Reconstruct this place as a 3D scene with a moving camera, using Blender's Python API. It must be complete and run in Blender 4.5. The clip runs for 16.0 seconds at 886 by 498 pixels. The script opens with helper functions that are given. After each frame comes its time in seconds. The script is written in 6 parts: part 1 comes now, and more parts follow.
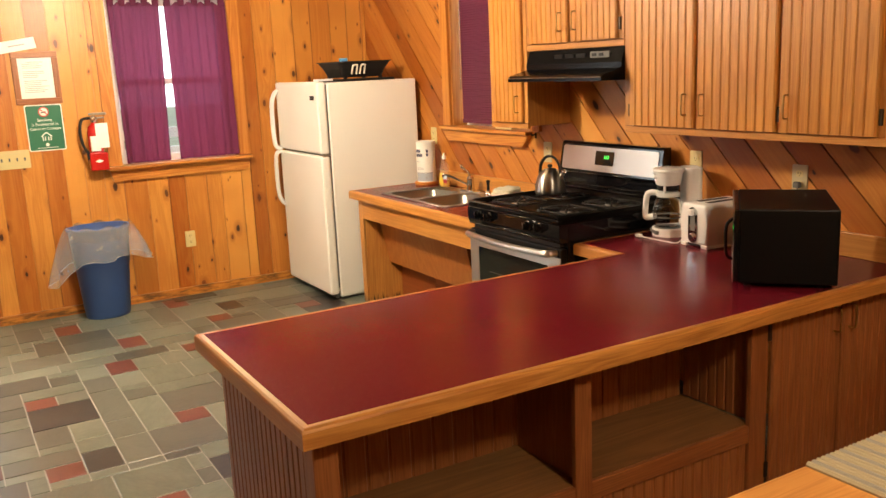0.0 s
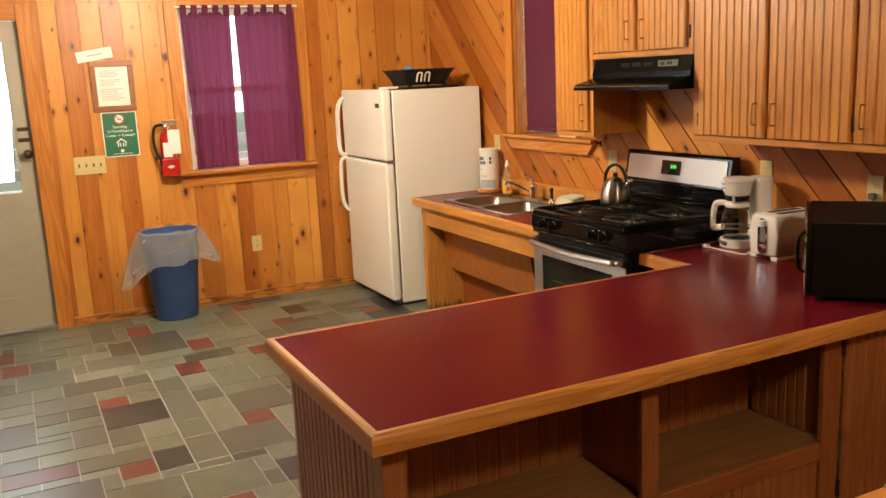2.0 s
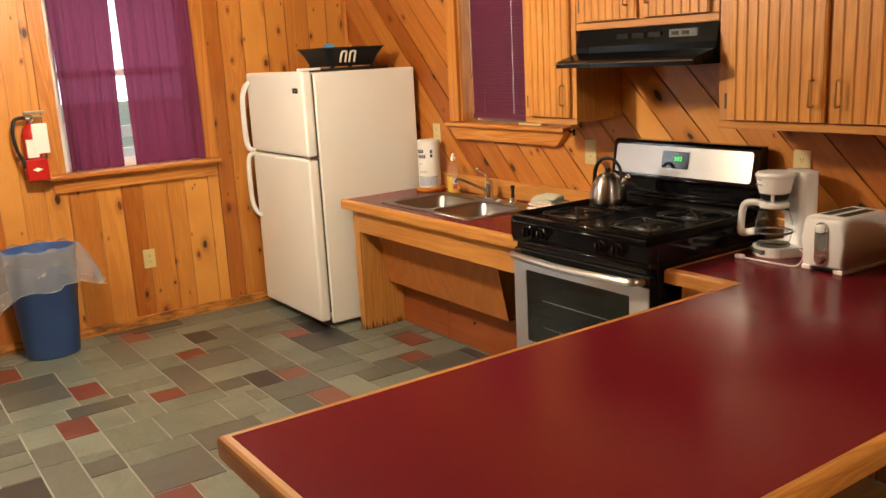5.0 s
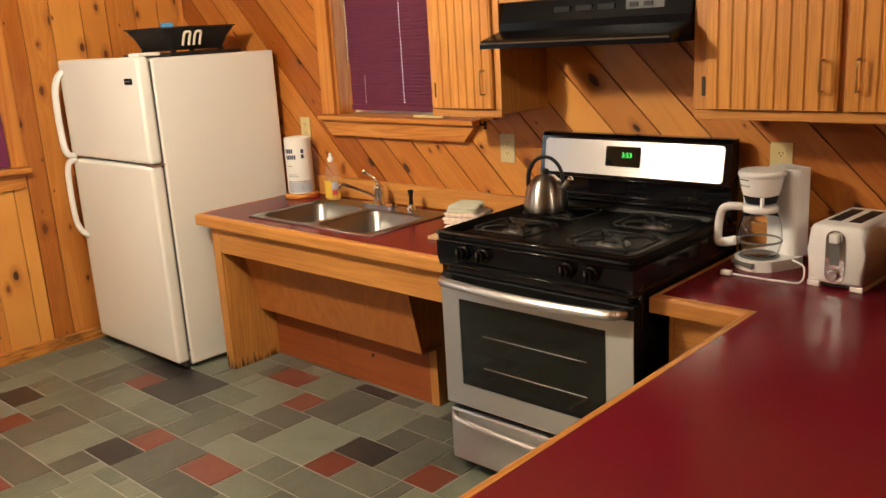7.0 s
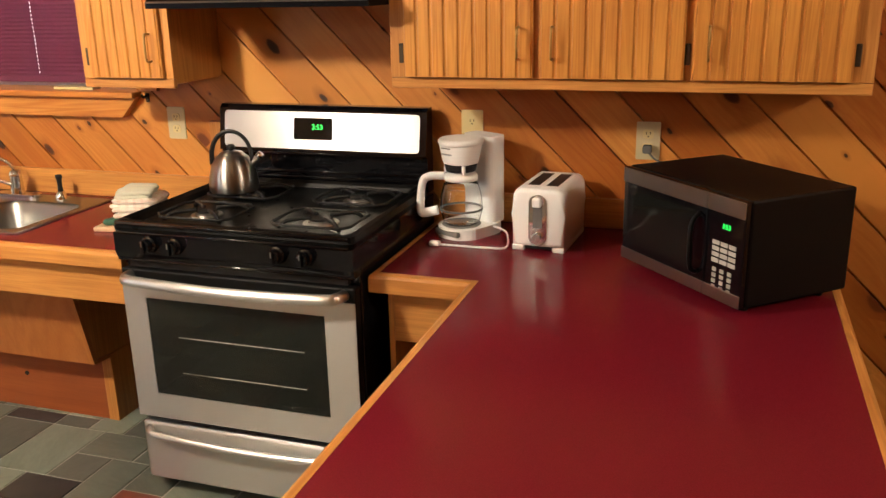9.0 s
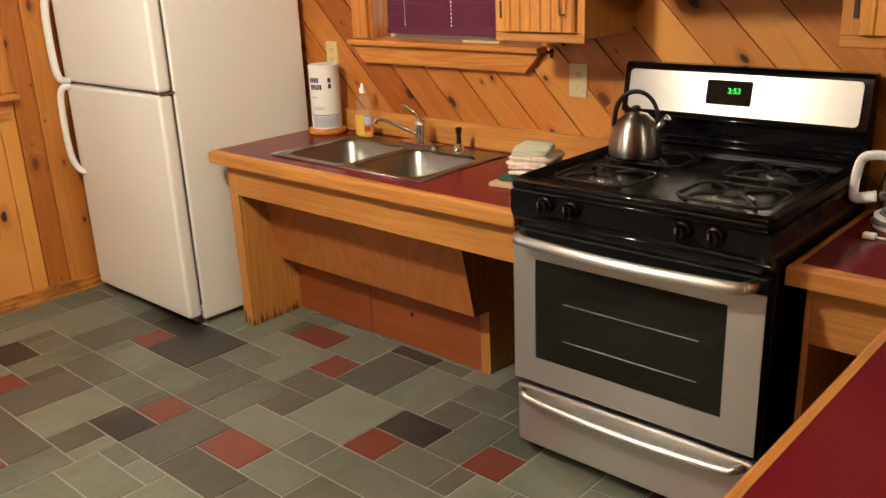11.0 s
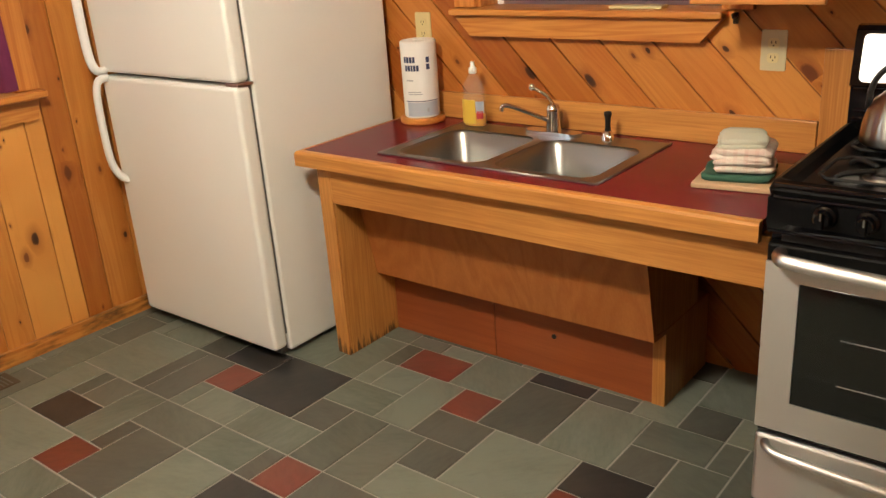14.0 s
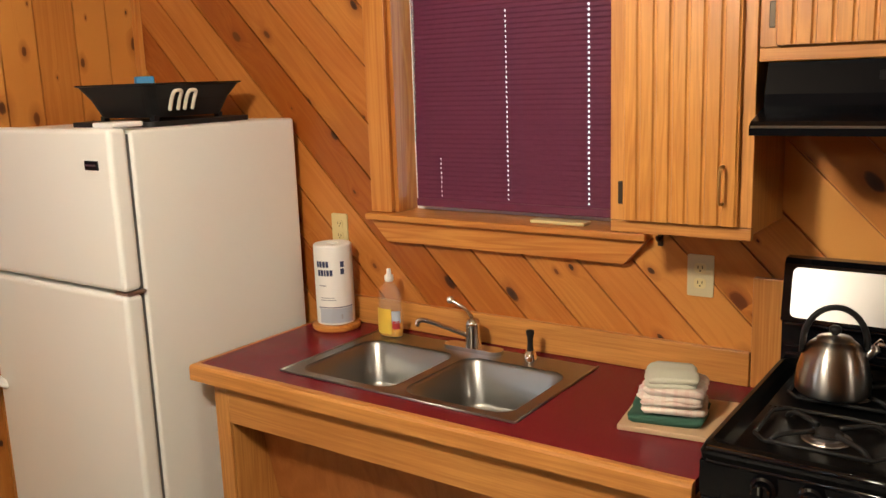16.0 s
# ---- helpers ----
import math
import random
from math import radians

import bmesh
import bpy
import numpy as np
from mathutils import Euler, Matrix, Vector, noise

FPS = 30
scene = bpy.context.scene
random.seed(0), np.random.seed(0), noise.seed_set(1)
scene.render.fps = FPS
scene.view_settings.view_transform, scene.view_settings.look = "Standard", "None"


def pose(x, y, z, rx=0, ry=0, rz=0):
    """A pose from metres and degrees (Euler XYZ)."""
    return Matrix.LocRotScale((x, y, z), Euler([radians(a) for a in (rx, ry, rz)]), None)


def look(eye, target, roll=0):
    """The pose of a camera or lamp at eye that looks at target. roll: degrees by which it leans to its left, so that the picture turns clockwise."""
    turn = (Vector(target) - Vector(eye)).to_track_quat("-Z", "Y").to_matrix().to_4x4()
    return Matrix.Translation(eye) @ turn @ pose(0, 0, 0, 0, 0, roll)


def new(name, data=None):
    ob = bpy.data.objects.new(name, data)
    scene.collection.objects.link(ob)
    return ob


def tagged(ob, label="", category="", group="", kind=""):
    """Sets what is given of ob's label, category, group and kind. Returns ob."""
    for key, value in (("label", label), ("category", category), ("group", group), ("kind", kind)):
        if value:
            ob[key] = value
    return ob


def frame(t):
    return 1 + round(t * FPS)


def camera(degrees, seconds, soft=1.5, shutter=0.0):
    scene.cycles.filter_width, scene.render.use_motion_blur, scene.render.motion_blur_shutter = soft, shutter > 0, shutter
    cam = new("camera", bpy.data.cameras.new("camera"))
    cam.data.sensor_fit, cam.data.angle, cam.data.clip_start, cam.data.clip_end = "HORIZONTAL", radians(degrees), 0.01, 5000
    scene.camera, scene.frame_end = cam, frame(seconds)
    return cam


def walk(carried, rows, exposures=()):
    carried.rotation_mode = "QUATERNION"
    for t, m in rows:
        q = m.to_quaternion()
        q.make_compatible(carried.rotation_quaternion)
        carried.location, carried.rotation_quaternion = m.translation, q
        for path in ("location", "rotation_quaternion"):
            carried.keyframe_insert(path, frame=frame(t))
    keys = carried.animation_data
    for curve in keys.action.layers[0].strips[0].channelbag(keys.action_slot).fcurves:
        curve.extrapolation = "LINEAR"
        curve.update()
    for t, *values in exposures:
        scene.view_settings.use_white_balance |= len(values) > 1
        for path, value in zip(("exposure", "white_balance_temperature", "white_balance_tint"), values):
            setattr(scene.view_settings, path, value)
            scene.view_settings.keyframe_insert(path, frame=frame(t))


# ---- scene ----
cam = camera(54.2, 16.0)
PATH = [
    (0, (6.325, -3.049, 1.57), (4.631, -2.068, 1.157), -2.6),
    (0.5, (6.294, -3.075, 1.571), (4.555, -2.176, 1.161), -1.9),
    (1, (6.291, -3.076, 1.571), (4.554, -2.182, 1.146), -2.3),
    (1.5, (6.306, -3.082, 1.58), (4.553, -2.209, 1.17), -2.2),
    (2, (6.326, -3.081, 1.587), (4.566, -2.216, 1.192), -2.7),
    (2.5, (6.318, -3.071, 1.579), (4.57, -2.197, 1.154), -3.2),
    (3, (6.163, -3.077, 1.569), (4.467, -2.109, 1.137), -2.3),
    (3.5, (5.976, -3.104, 1.576), (4.314, -2.07, 1.166), -3.4),
    (4, (5.829, -3.084, 1.56), (4.18, -2.052, 1.092), -2.9),
    (4.2, (5.734, -3.048, 1.549), (4.092, -1.994, 1.107), -2.5),
    (6.3, (4.782, -2.925, 1.561), (3.213, -1.761, 1.129), -4.3),
    (6.5, (4.687, -2.861, 1.546), (3.121, -1.687, 1.134), -4.8),
    (7, (4.553, -2.787, 1.553), (3.224, -1.376, 1.059), -3.4),
    (7.5, (4.395, -2.741, 1.542), (3.464, -1.045, 1.037), -3.7),
    (8, (4.31, -2.744, 1.545), (3.673, -0.923, 1.018), -2.5),
    (8.5, (4.278, -2.739, 1.532), (3.788, -0.88, 0.983), -1.7),
    (9, (4.252, -2.72, 1.53), (3.65, -0.905, 0.943), -1.2),
    (9.5, (4.219, -2.662, 1.522), (3.302, -0.977, 0.955), -2.1),
    (10, (4.191, -2.625, 1.532), (2.981, -1.133, 0.976), -2.2),
    (10.2, (4.181, -2.605, 1.523), (2.89, -1.197, 0.933), -2.0),
    (12.3, (3.676, -2.627, 1.482), (2.415, -1.23, 0.805), -2.3),
    (12.5, (3.619, -2.595, 1.481), (2.32, -1.224, 0.823), -3.2),
    (13, (3.494, -2.518, 1.487), (2.183, -1.176, 0.795), -3.0),
    (13.5, (3.367, -2.519, 1.497), (2.146, -1.092, 0.81), -3.1),
    (14, (3.176, -2.582, 1.486), (1.986, -1.142, 0.769), -4.1),
    (14.5, (3.101, -2.581, 1.483), (1.962, -1.145, 0.684), -1.9),
    (15, (3.117, -2.469, 1.513), (2.027, -0.926, 0.856), -2.0),
    (15.5, (3.159, -2.361, 1.581), (2.026, -0.786, 1.098), -2.6),
    (16, (3.095, -2.304, 1.611), (1.965, -0.699, 1.227), -2.0),
]
walk(cam, [(t, look(eye, target, roll)) for t, eye, target, roll in PATH], exposures=[(0, 0.23, 6900, 6), (0.6, 0.02, 6900, 6), (4, -0.08, 6850, 6), (6.5, -0.02, 6450, 5), (7, -0.10, 6450, 5), (7.6, 0.08, 6350, 6), (9, 0.26, 6150, 6), (9.6, 0.07, 6150, 5), (10, -0.02, 6150, 5), (12.5, -0.30, 6050, 4), (13.5, -0.26, 6050, 4), (14.5, -0.16, 6050, 4), (15.4, -0.30, 6000, 5), (16, -0.36, 6000, 5)])

# ---- world and lights ----
world = bpy.data.worlds.new("sky")
scene.world = world
world.use_nodes = True
wn = world.node_tree.nodes
sky = wn.new("ShaderNodeTexSky")
sky.sky_type, sky.sun_disc = "NISHITA", False
sky.sun_elevation, sky.sun_rotation = radians(40), radians(250)
sky.air_density, sky.dust_density = 1.0, 4.0
wn["Background"].inputs["Strength"].default_value = 0.15
world.node_tree.links.new(sky.outputs[0], wn["Background"].inputs["Color"])
sun_data = bpy.data.lights.new("sun", "SUN")
sun_data.energy, sun_data.angle, sun_data.color = 1.5, radians(15), (1, 0.95, 0.88)
sun = new("sun", sun_data)
sun.matrix_world = look((-12, -6, 12), (0, -1.5, 0))


def ceiling_light(x, y, power):
    """The light of one dome lamp under the ceiling."""
    data = bpy.data.lights.new("dome_light", "POINT")
    data.shadow_soft_size, data.energy, data.color = 0.11, power, (1.0, 0.84, 0.66)
    lamp = new("dome_light", data)
    lamp.matrix_world = pose(x, y, 2.24)


# the weak second lamp is added fill for the refrigerator front and floor
LAMPS = [(2.0, -2.12, 210), (1.90, -4.6, 35), (6.4, -1.75, 84)]
for lx, ly, power in LAMPS:
    ceiling_light(lx, ly, power)



def window_light(name, m, wide, high, power):
    """The sky's light in a window's opening."""
    data = bpy.data.lights.new(name, "AREA")
    data.shape, data.size, data.size_y, data.energy, data.color = "RECTANGLE", wide, high, power, (0.86, 0.93, 1.0)
    ob = new(name, data)
    ob.matrix_world = m


window_light("door_daylight", look((-0.09, -3.37, 1.43), (2.0, -3.0, 0.6)), 0.66, 0.92, 7)
window_light("window_daylight", look((-0.06, -1.51, 1.55), (2.0, -1.51, 1.4)), 0.74, 1.0, 0.9)

# ---- helpers ----


def part(name, bm, mat, parent=None, label="", smooth=False):
    """Links a bmesh in world coordinates as one mesh object, under a thing or a part."""
    me = bpy.data.meshes.new(name)
    bmesh.ops.recalc_face_normals(bm, faces=bm.faces)
    bm.to_mesh(me)
    bm.free()
    if smooth:
        for p in me.polygons:
            p.use_smooth = True
    me.materials.append(mat)
    ob = new(name, me)
    under(ob, parent)
    if label:
        ob["label"] = label
    return ob


def world_of(ob):
    m = ob.matrix_basis.copy()
    if ob.parent:
        m = world_of(ob.parent) @ ob.matrix_parent_inverse @ m
    return m


def under(ob, parent):
    if parent is not None:
        ob.parent = parent
        ob.matrix_parent_inverse = world_of(parent).inverted()


def thing(name, label, category, at, group="", kind=""):
    ob = new(name)
    ob.empty_display_size = 0.1
    ob.location = at
    return tagged(ob, label, category, group, kind)


def box(x0, x1, y0, y1, z0, z1, bevel=0.0, bm=None, seg=2):
    bm = bm or bmesh.new()
    geo = bmesh.ops.create_cube(bm, size=1)["verts"]
    for v in geo:
        v.co = ((x0 + x1) / 2 + v.co.x * (x1 - x0), (y0 + y1) / 2 + v.co.y * (y1 - y0), (z0 + z1) / 2 + v.co.z * (z1 - z0))
    if bevel:
        edges = list({e for v in geo for e in v.link_edges})
        bmesh.ops.bevel(bm, geom=edges, offset=bevel, segments=seg, affect="EDGES", profile=0.5)
    return bm


def lathe(profile, cx, cy, cz, n=32, bm=None, sx=1.0, sy=1.0):
    """A solid of revolution about z from (radius, height) pairs."""
    bm = bm or bmesh.new()
    rings = []
    for r, h in profile:
        if r < 1e-6:
            rings.append([bm.verts.new((cx, cy, cz + h))])
        else:
            rings.append([bm.verts.new((cx + sx * r * math.cos(a), cy + sy * r * math.sin(a), cz + h)) for a in (2 * math.pi * i / n for i in range(n))])
    for a, b in zip(rings, rings[1:]):
        for i in range(n):
            j = (i + 1) % n
            if len(a) == 1 and len(b) > 1:
                bm.faces.new((a[0], b[i], b[j]))
            elif len(b) == 1 and len(a) > 1:
                bm.faces.new((a[i], a[j], b[0]))
            elif len(a) > 1:
                bm.faces.new((a[i], a[j], b[j], b[i]))
    return bm


def tube(points, r, n=10, bm=None, flat=1.0):
    """A round bar along points, with closed ends; flat widens it across."""
    bm = bm or bmesh.new()
    pts = [Vector(p) for p in points]
    rings, side = [], None
    for i, p in enumerate(pts):
        d = (pts[min(i + 1, len(pts) - 1)] - pts[max(i - 1, 0)]).normalized()
        if side is None:
            side = d.orthogonal().normalized()
        side = (side - d * side.dot(d)).normalized()
        up = d.cross(side)
        rings.append([bm.verts.new(p + r * (math.cos(a) * side + flat * math.sin(a) * up)) for a in (2 * math.pi * k / n for k in range(n))])
    for a, b in zip(rings, rings[1:]):
        for k in range(n):
            bm.faces.new((a[k], a[(k + 1) % n], b[(k + 1) % n], b[k]))
    bm.faces.new(rings[0][::-1])
    bm.faces.new(rings[-1])
    return bm


def smooth_path(points, steps=8):
    """Points on a Catmull-Rom curve through the given ones."""
    p = [Vector(points[0])] + [Vector(q) for q in points] + [Vector(points[-1])]
    out = []
    for i in range(1, len(p) - 2):
        for s in range(steps):
            t = s / steps
            out.append(0.5 * (2 * p[i] + (p[i + 1] - p[i - 1]) * t + (2 * p[i - 1] - 5 * p[i] + 4 * p[i + 1] - p[i + 2]) * t * t + (3 * p[i] - p[i - 1] - 3 * p[i + 1] + p[i + 2]) * t ** 3))
    out.append(p[-2])
    return out


def prism(outline, axis, a, b, bm=None):
    """A prism: outline in the two other axes, in order, from a to b along axis."""
    bm = bm or bmesh.new()

    def at(u, v, w):
        return {"x": (w, u, v), "y": (u, w, v), "z": (u, v, w)}[axis]

    lo = [bm.verts.new(at(u, v, a)) for u, v in outline]
    hi = [bm.verts.new(at(u, v, b)) for u, v in outline]
    bm.faces.new(lo)
    bm.faces.new(hi[::-1])
    for i in range(len(outline)):
        j = (i + 1) % len(outline)
        bm.faces.new((lo[i], lo[j], hi[j], hi[i]))
    return bm


def rounded(x0, x1, y0, y1, r, n=5):
    """A rectangle's outline with round corners."""
    out = []
    for cx, cy, a0 in ((x1 - r, y1 - r, 0), (x0 + r, y1 - r, 90), (x0 + r, y0 + r, 180), (x1 - r, y0 + r, 270)):
        for i in range(n + 1):
            a = radians(a0 + 90 * i / n)
            out.append((cx + r * math.cos(a), cy + r * math.sin(a)))
    return out


def writing(text, size, m, mat, name, parent, depth=0.0004):
    """Raised lettering in the built-in font, centred at m, facing m's z axis."""
    cu = bpy.data.curves.new(name, "FONT")
    cu.body, cu.size, cu.align_x, cu.align_y, cu.extrude = text, size, "CENTER", "CENTER", depth
    tmp = bpy.data.objects.new(name, cu)
    me = bpy.data.meshes.new_from_object(tmp)
    bpy.data.objects.remove(tmp)
    me.materials.clear()
    me.materials.append(mat)
    me.transform(m)
    ob = new(name, me)
    under(ob, parent)
    return ob


# ---- materials ----


def mat(name, color=(0.8, 0.8, 0.8), rough=0.5, metal=0.0, coat=0.0, spec=0.5):
    m = bpy.data.materials.new(name)
    m.use_nodes = True
    b = m.node_tree.nodes["Principled BSDF"]
    b.inputs["Base Color"].default_value = (*color, 1)
    b.inputs["Roughness"].default_value = rough
    b.inputs["Metallic"].default_value = metal
    b.inputs["Coat Weight"].default_value = coat
    b.inputs["Specular IOR Level"].default_value = spec
    return m


class Net:
    """Short spelling for a material's nodes."""

    def __init__(self, m):
        self.t = m.node_tree
        self.bsdf = self.t.nodes["Principled BSDF"]

    def add(self, kind, values=(), operation="", data_type="", blend_type="", voronoi_dimensions="", rotation_type=""):
        n = self.t.nodes.new(kind)
        if operation:
            n.operation = operation
        if data_type:
            n.data_type, n.blend_type = data_type, blend_type
        if voronoi_dimensions:
            n.voronoi_dimensions = voronoi_dimensions
        if rotation_type:
            n.rotation_type = rotation_type
        for k, v in dict(values).items():
            if isinstance(v, bpy.types.NodeSocket):
                self.t.links.new(v, n.inputs[k])
            else:
                n.inputs[k].default_value = v
        return n

    def math(self, op, a, b=0.0, c=0.0):
        return self.add("ShaderNodeMath", {0: a, 1: b, 2: c}, operation=op).outputs[0]

    def ramp(self, fac, *stops):
        n = self.add("ShaderNodeValToRGB", {"Fac": fac})
        el = n.color_ramp.elements
        while len(el) < len(stops):
            el.new(0.5)
        for e, (p, c) in zip(el, stops):
            e.position, e.color = p, (*c, 1)
        return n.outputs["Color"]

    def mix(self, fac, a, b, blend="MIX"):
        n = self.add("ShaderNodeMix", {0: fac}, data_type="RGBA", blend_type=blend)
        for i, v in ((6, a), (7, b)):
            if isinstance(v, bpy.types.NodeSocket):
                self.t.links.new(v, n.inputs[i])
            else:
                n.inputs[i].default_value = (*v, 1)
        return n.outputs[2]

    def noise(self, vector, scale, detail=4.0, rough=0.55, dist=0.0):
        return self.add("ShaderNodeTexNoise", {"Vector": vector, "Scale": scale, "Detail": detail, "Roughness": rough, "Distortion": dist}).outputs["Fac"]

    def out(self, socket, v):
        self.t.links.new(v, self.bsdf.inputs[socket])

    def bump(self, height, strength=0.3, distance=0.002):
        self.out("Normal", self.add("ShaderNodeBump", {"Height": height, "Strength": strength, "Distance": distance}).outputs[0])

    def coords(self, offset=True):
        v = self.add("ShaderNodeTexCoord").outputs["Object"]
        rnd = self.add("ShaderNodeObjectInfo").outputs["Random"]
        if offset:
            shift = self.add("ShaderNodeCombineXYZ", {0: self.math("MULTIPLY", rnd, 37.0), 1: self.math("MULTIPLY", rnd, 61.0), 2: self.math("MULTIPLY", rnd, 23.0)}).outputs[0]
            v = self.add("ShaderNodeVectorMath", {0: v, 1: shift}, operation="ADD").outputs[0]
        return v, rnd


def wood(name, dark, light, grain="X", knots=0.0, rough=0.38, ring=9.0, tint=0.25, fine=0.5, weight=0.42):
    """Varnished wood with its grain along one axis of the object."""
    m = mat(name, light, rough, spec=0.36)
    n = Net(m)
    v, rnd = n.coords()
    rot = {"X": (0, 0, 0), "Y": (0, 0, -math.pi / 2), "Z": (0, math.pi / 2, 0)}[grain]
    v = n.add("ShaderNodeMapping", {"Vector": v, "Rotation": rot}).outputs[0]
    knot = None
    if knots:
        flat = n.add("ShaderNodeMapping", {"Vector": v, "Scale": (0.52, 1.0, 0.0)}).outputs[0]
        wob = n.add("ShaderNodeTexNoise", {"Vector": flat, "Scale": 28.0, "Detail": 2.0}).outputs["Color"]
        wob = n.add("ShaderNodeVectorMath", {0: wob, 1: (0.014, 0.014, 0.0)}, operation="MULTIPLY").outputs[0]
        flat = n.add("ShaderNodeVectorMath", {0: flat, 1: wob}, operation="ADD").outputs[0]
        vor = n.add("ShaderNodeTexVoronoi", {"Vector": flat, "Scale": knots, "Randomness": 1.0}, voronoi_dimensions="2D")
        sep = n.add("ShaderNodeSeparateColor", {"Color": vor.outputs["Color"]})
        size = sep.outputs[0]
        dist = n.math("DIVIDE", vor.outputs["Distance"], knots)
        radius = n.math("MULTIPLY_ADD", n.math("POWER", size, 2.0), 0.0155, 0.0032)
        knot = n.math("DIVIDE", dist, radius)
    warp = v
    if knot is not None:
        push = n.math("MULTIPLY", n.math("POWER", 2.718, n.math("MULTIPLY", knot, -0.55)), 0.05)
        warp = n.add("ShaderNodeVectorMath", {0: v, 1: n.add("ShaderNodeCombineXYZ", {1: push, 2: push}).outputs[0]}, operation="ADD").outputs[0]
    slow = n.add("ShaderNodeMapping", {"Vector": warp, "Scale": (0.055, 1.0, 1.0)}).outputs[0]
    bands = n.noise(slow, ring, 3.0, 0.5, 0.9)
    rings = n.math("FRACT", n.math("MULTIPLY", bands, 9.0))
    rings = n.math("ABSOLUTE", n.math("MULTIPLY_ADD", rings, 2.0, -1.0))
    hair = n.noise(n.add("ShaderNodeMapping", {"Vector": warp, "Scale": (0.03, 1.0, 1.0)}).outputs[0], 210.0, 3.0, 0.65)
    fac = n.math("ADD", n.math("MULTIPLY", rings, weight), n.math("ADD", n.math("MULTIPLY", bands, 0.5), n.math("MULTIPLY", n.math("SUBTRACT", hair, 0.5), fine)))
    fac = n.math("ADD", fac, n.math("MULTIPLY", n.math("SUBTRACT", rnd, 0.5), -tint * 2))
    mid = tuple((a + b) / 2 for a, b in zip(dark, light))
    col = n.ramp(fac, (0.12, light), (0.5, mid), (0.95, dark))
    blotch = n.noise(v, 2.3, 2.0)
    col = n.mix(n.math("MULTIPLY", n.math("SUBTRACT", blotch, 0.38), 0.9), col, tuple(c * f for c, f in zip(dark, (0.95, 0.8, 0.7))))
    if knot is not None:
        halo = n.ramp(knot, (0.0, (1, 1, 1)), (0.75, (0.9, 0.9, 0.9)), (1.0, (0.25, 0.25, 0.25)))
        halo2 = n.math("SUBTRACT", 1.0, n.math("MULTIPLY", knot, 0.36))
        wide = n.math("MULTIPLY", n.math("MAXIMUM", halo2, 0.0), 0.8)
        col = n.mix(wide, col, (0.22, 0.055, 0.010))
        core = n.math("LESS_THAN", knot, 1.0)
        core = n.math("MULTIPLY", core, halo)
        col = n.mix(core, col, n.ramp(sep.outputs[1], (0.3, (0.035, 0.012, 0.006)), (0.75, (0.16, 0.045, 0.012))))
    if knots:
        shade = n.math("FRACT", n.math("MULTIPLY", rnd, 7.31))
        col = n.mix(1.0, col, n.ramp(shade, (0.0, (0.74, 0.62, 0.50)), (0.45, (1.0, 1.0, 1.0)), (1.0, (1.08, 1.12, 1.16))), "MULTIPLY")
    n.out("Base Color", col)
    n.bump(n.math("ADD", hair, n.math("MULTIPLY", rings, 0.3)), 0.12, 0.001)
    n.out("Roughness", n.math("MULTIPLY_ADD", hair, 0.2, rough - 0.1))
    return m


PINE_D, PINE_L = (0.37, 0.108, 0.016), (0.65, 0.293, 0.064)
pine = wood("knotty_pine", PINE_D, PINE_L, "X", knots=6.2, tint=0.48, weight=0.2, fine=0.34)
pine_z = wood("pine_trim_upright", PINE_D, PINE_L, "Z", tint=0.12)
pine_y = wood("pine_trim_across", PINE_D, PINE_L, "Y", tint=0.12)
pine_x = wood("pine_trim_along", PINE_D, PINE_L, "X", tint=0.12)
OAK_D, OAK_L = (0.30, 0.105, 0.021), (0.61, 0.285, 0.070)
oak_x = wood("oak_along", OAK_D, OAK_L, "X", ring=9, tint=0.1, fine=0.8, weight=0.24)
oak_y = wood("oak_across", OAK_D, OAK_L, "Y", ring=14, tint=0.1, fine=0.9)
oak_z = wood("oak_upright", OAK_D, OAK_L, "Z", ring=11, tint=0.12, fine=0.8, weight=0.28)
BEAD_D, BEAD_L = (0.20, 0.062, 0.018), (0.37, 0.14, 0.045)
bead_z = wood("stained_beadboard", BEAD_D, BEAD_L, "Z", ring=16, tint=0.1, fine=1.0)
bead_y = wood("stained_rail", BEAD_D, BEAD_L, "Y", ring=16, tint=0.1, fine=1.0)
shelf_wood = wood("worn_shelf_wood", (0.14, 0.060, 0.019), (0.26, 0.12, 0.040), "Y", ring=8, rough=0.6)
ply = wood("sink_panel_plywood", (0.29, 0.085, 0.018), (0.47, 0.18, 0.046), "Z", ring=4.5, tint=0.08, fine=0.6, weight=0.3)
ply_red = wood("red_stained_plywood", (0.18, 0.040, 0.012), (0.31, 0.085, 0.024), "X", ring=4, tint=0.1, weight=0.25)
table_wood = wood("oak_table", (0.36, 0.13, 0.03), (0.58, 0.27, 0.075), "Y", ring=12, fine=0.9)
oak_wet = wood("water_stained_oak", OAK_D, OAK_L, "Z", ring=11, tint=0.12, fine=0.8, weight=0.28)
n = Net(oak_wet)
pos = n.add("ShaderNodeTexCoord").outputs["Object"]
height = n.add("ShaderNodeSeparateXYZ", {0: pos}).outputs[2]
streak = n.noise(n.add("ShaderNodeMapping", {"Vector": pos, "Scale": (1, 1, 0.12)}).outputs[0], 55.0, 4.0)
edge = n.math("MULTIPLY", n.math("SUBTRACT", streak, 0.36), 0.26)
stain = n.add("ShaderNodeClamp", {0: n.math("MULTIPLY", n.math("SUBTRACT", edge, height), 30.0)}).outputs[0]
plain = n.bsdf.inputs["Base Color"].links[0].from_socket
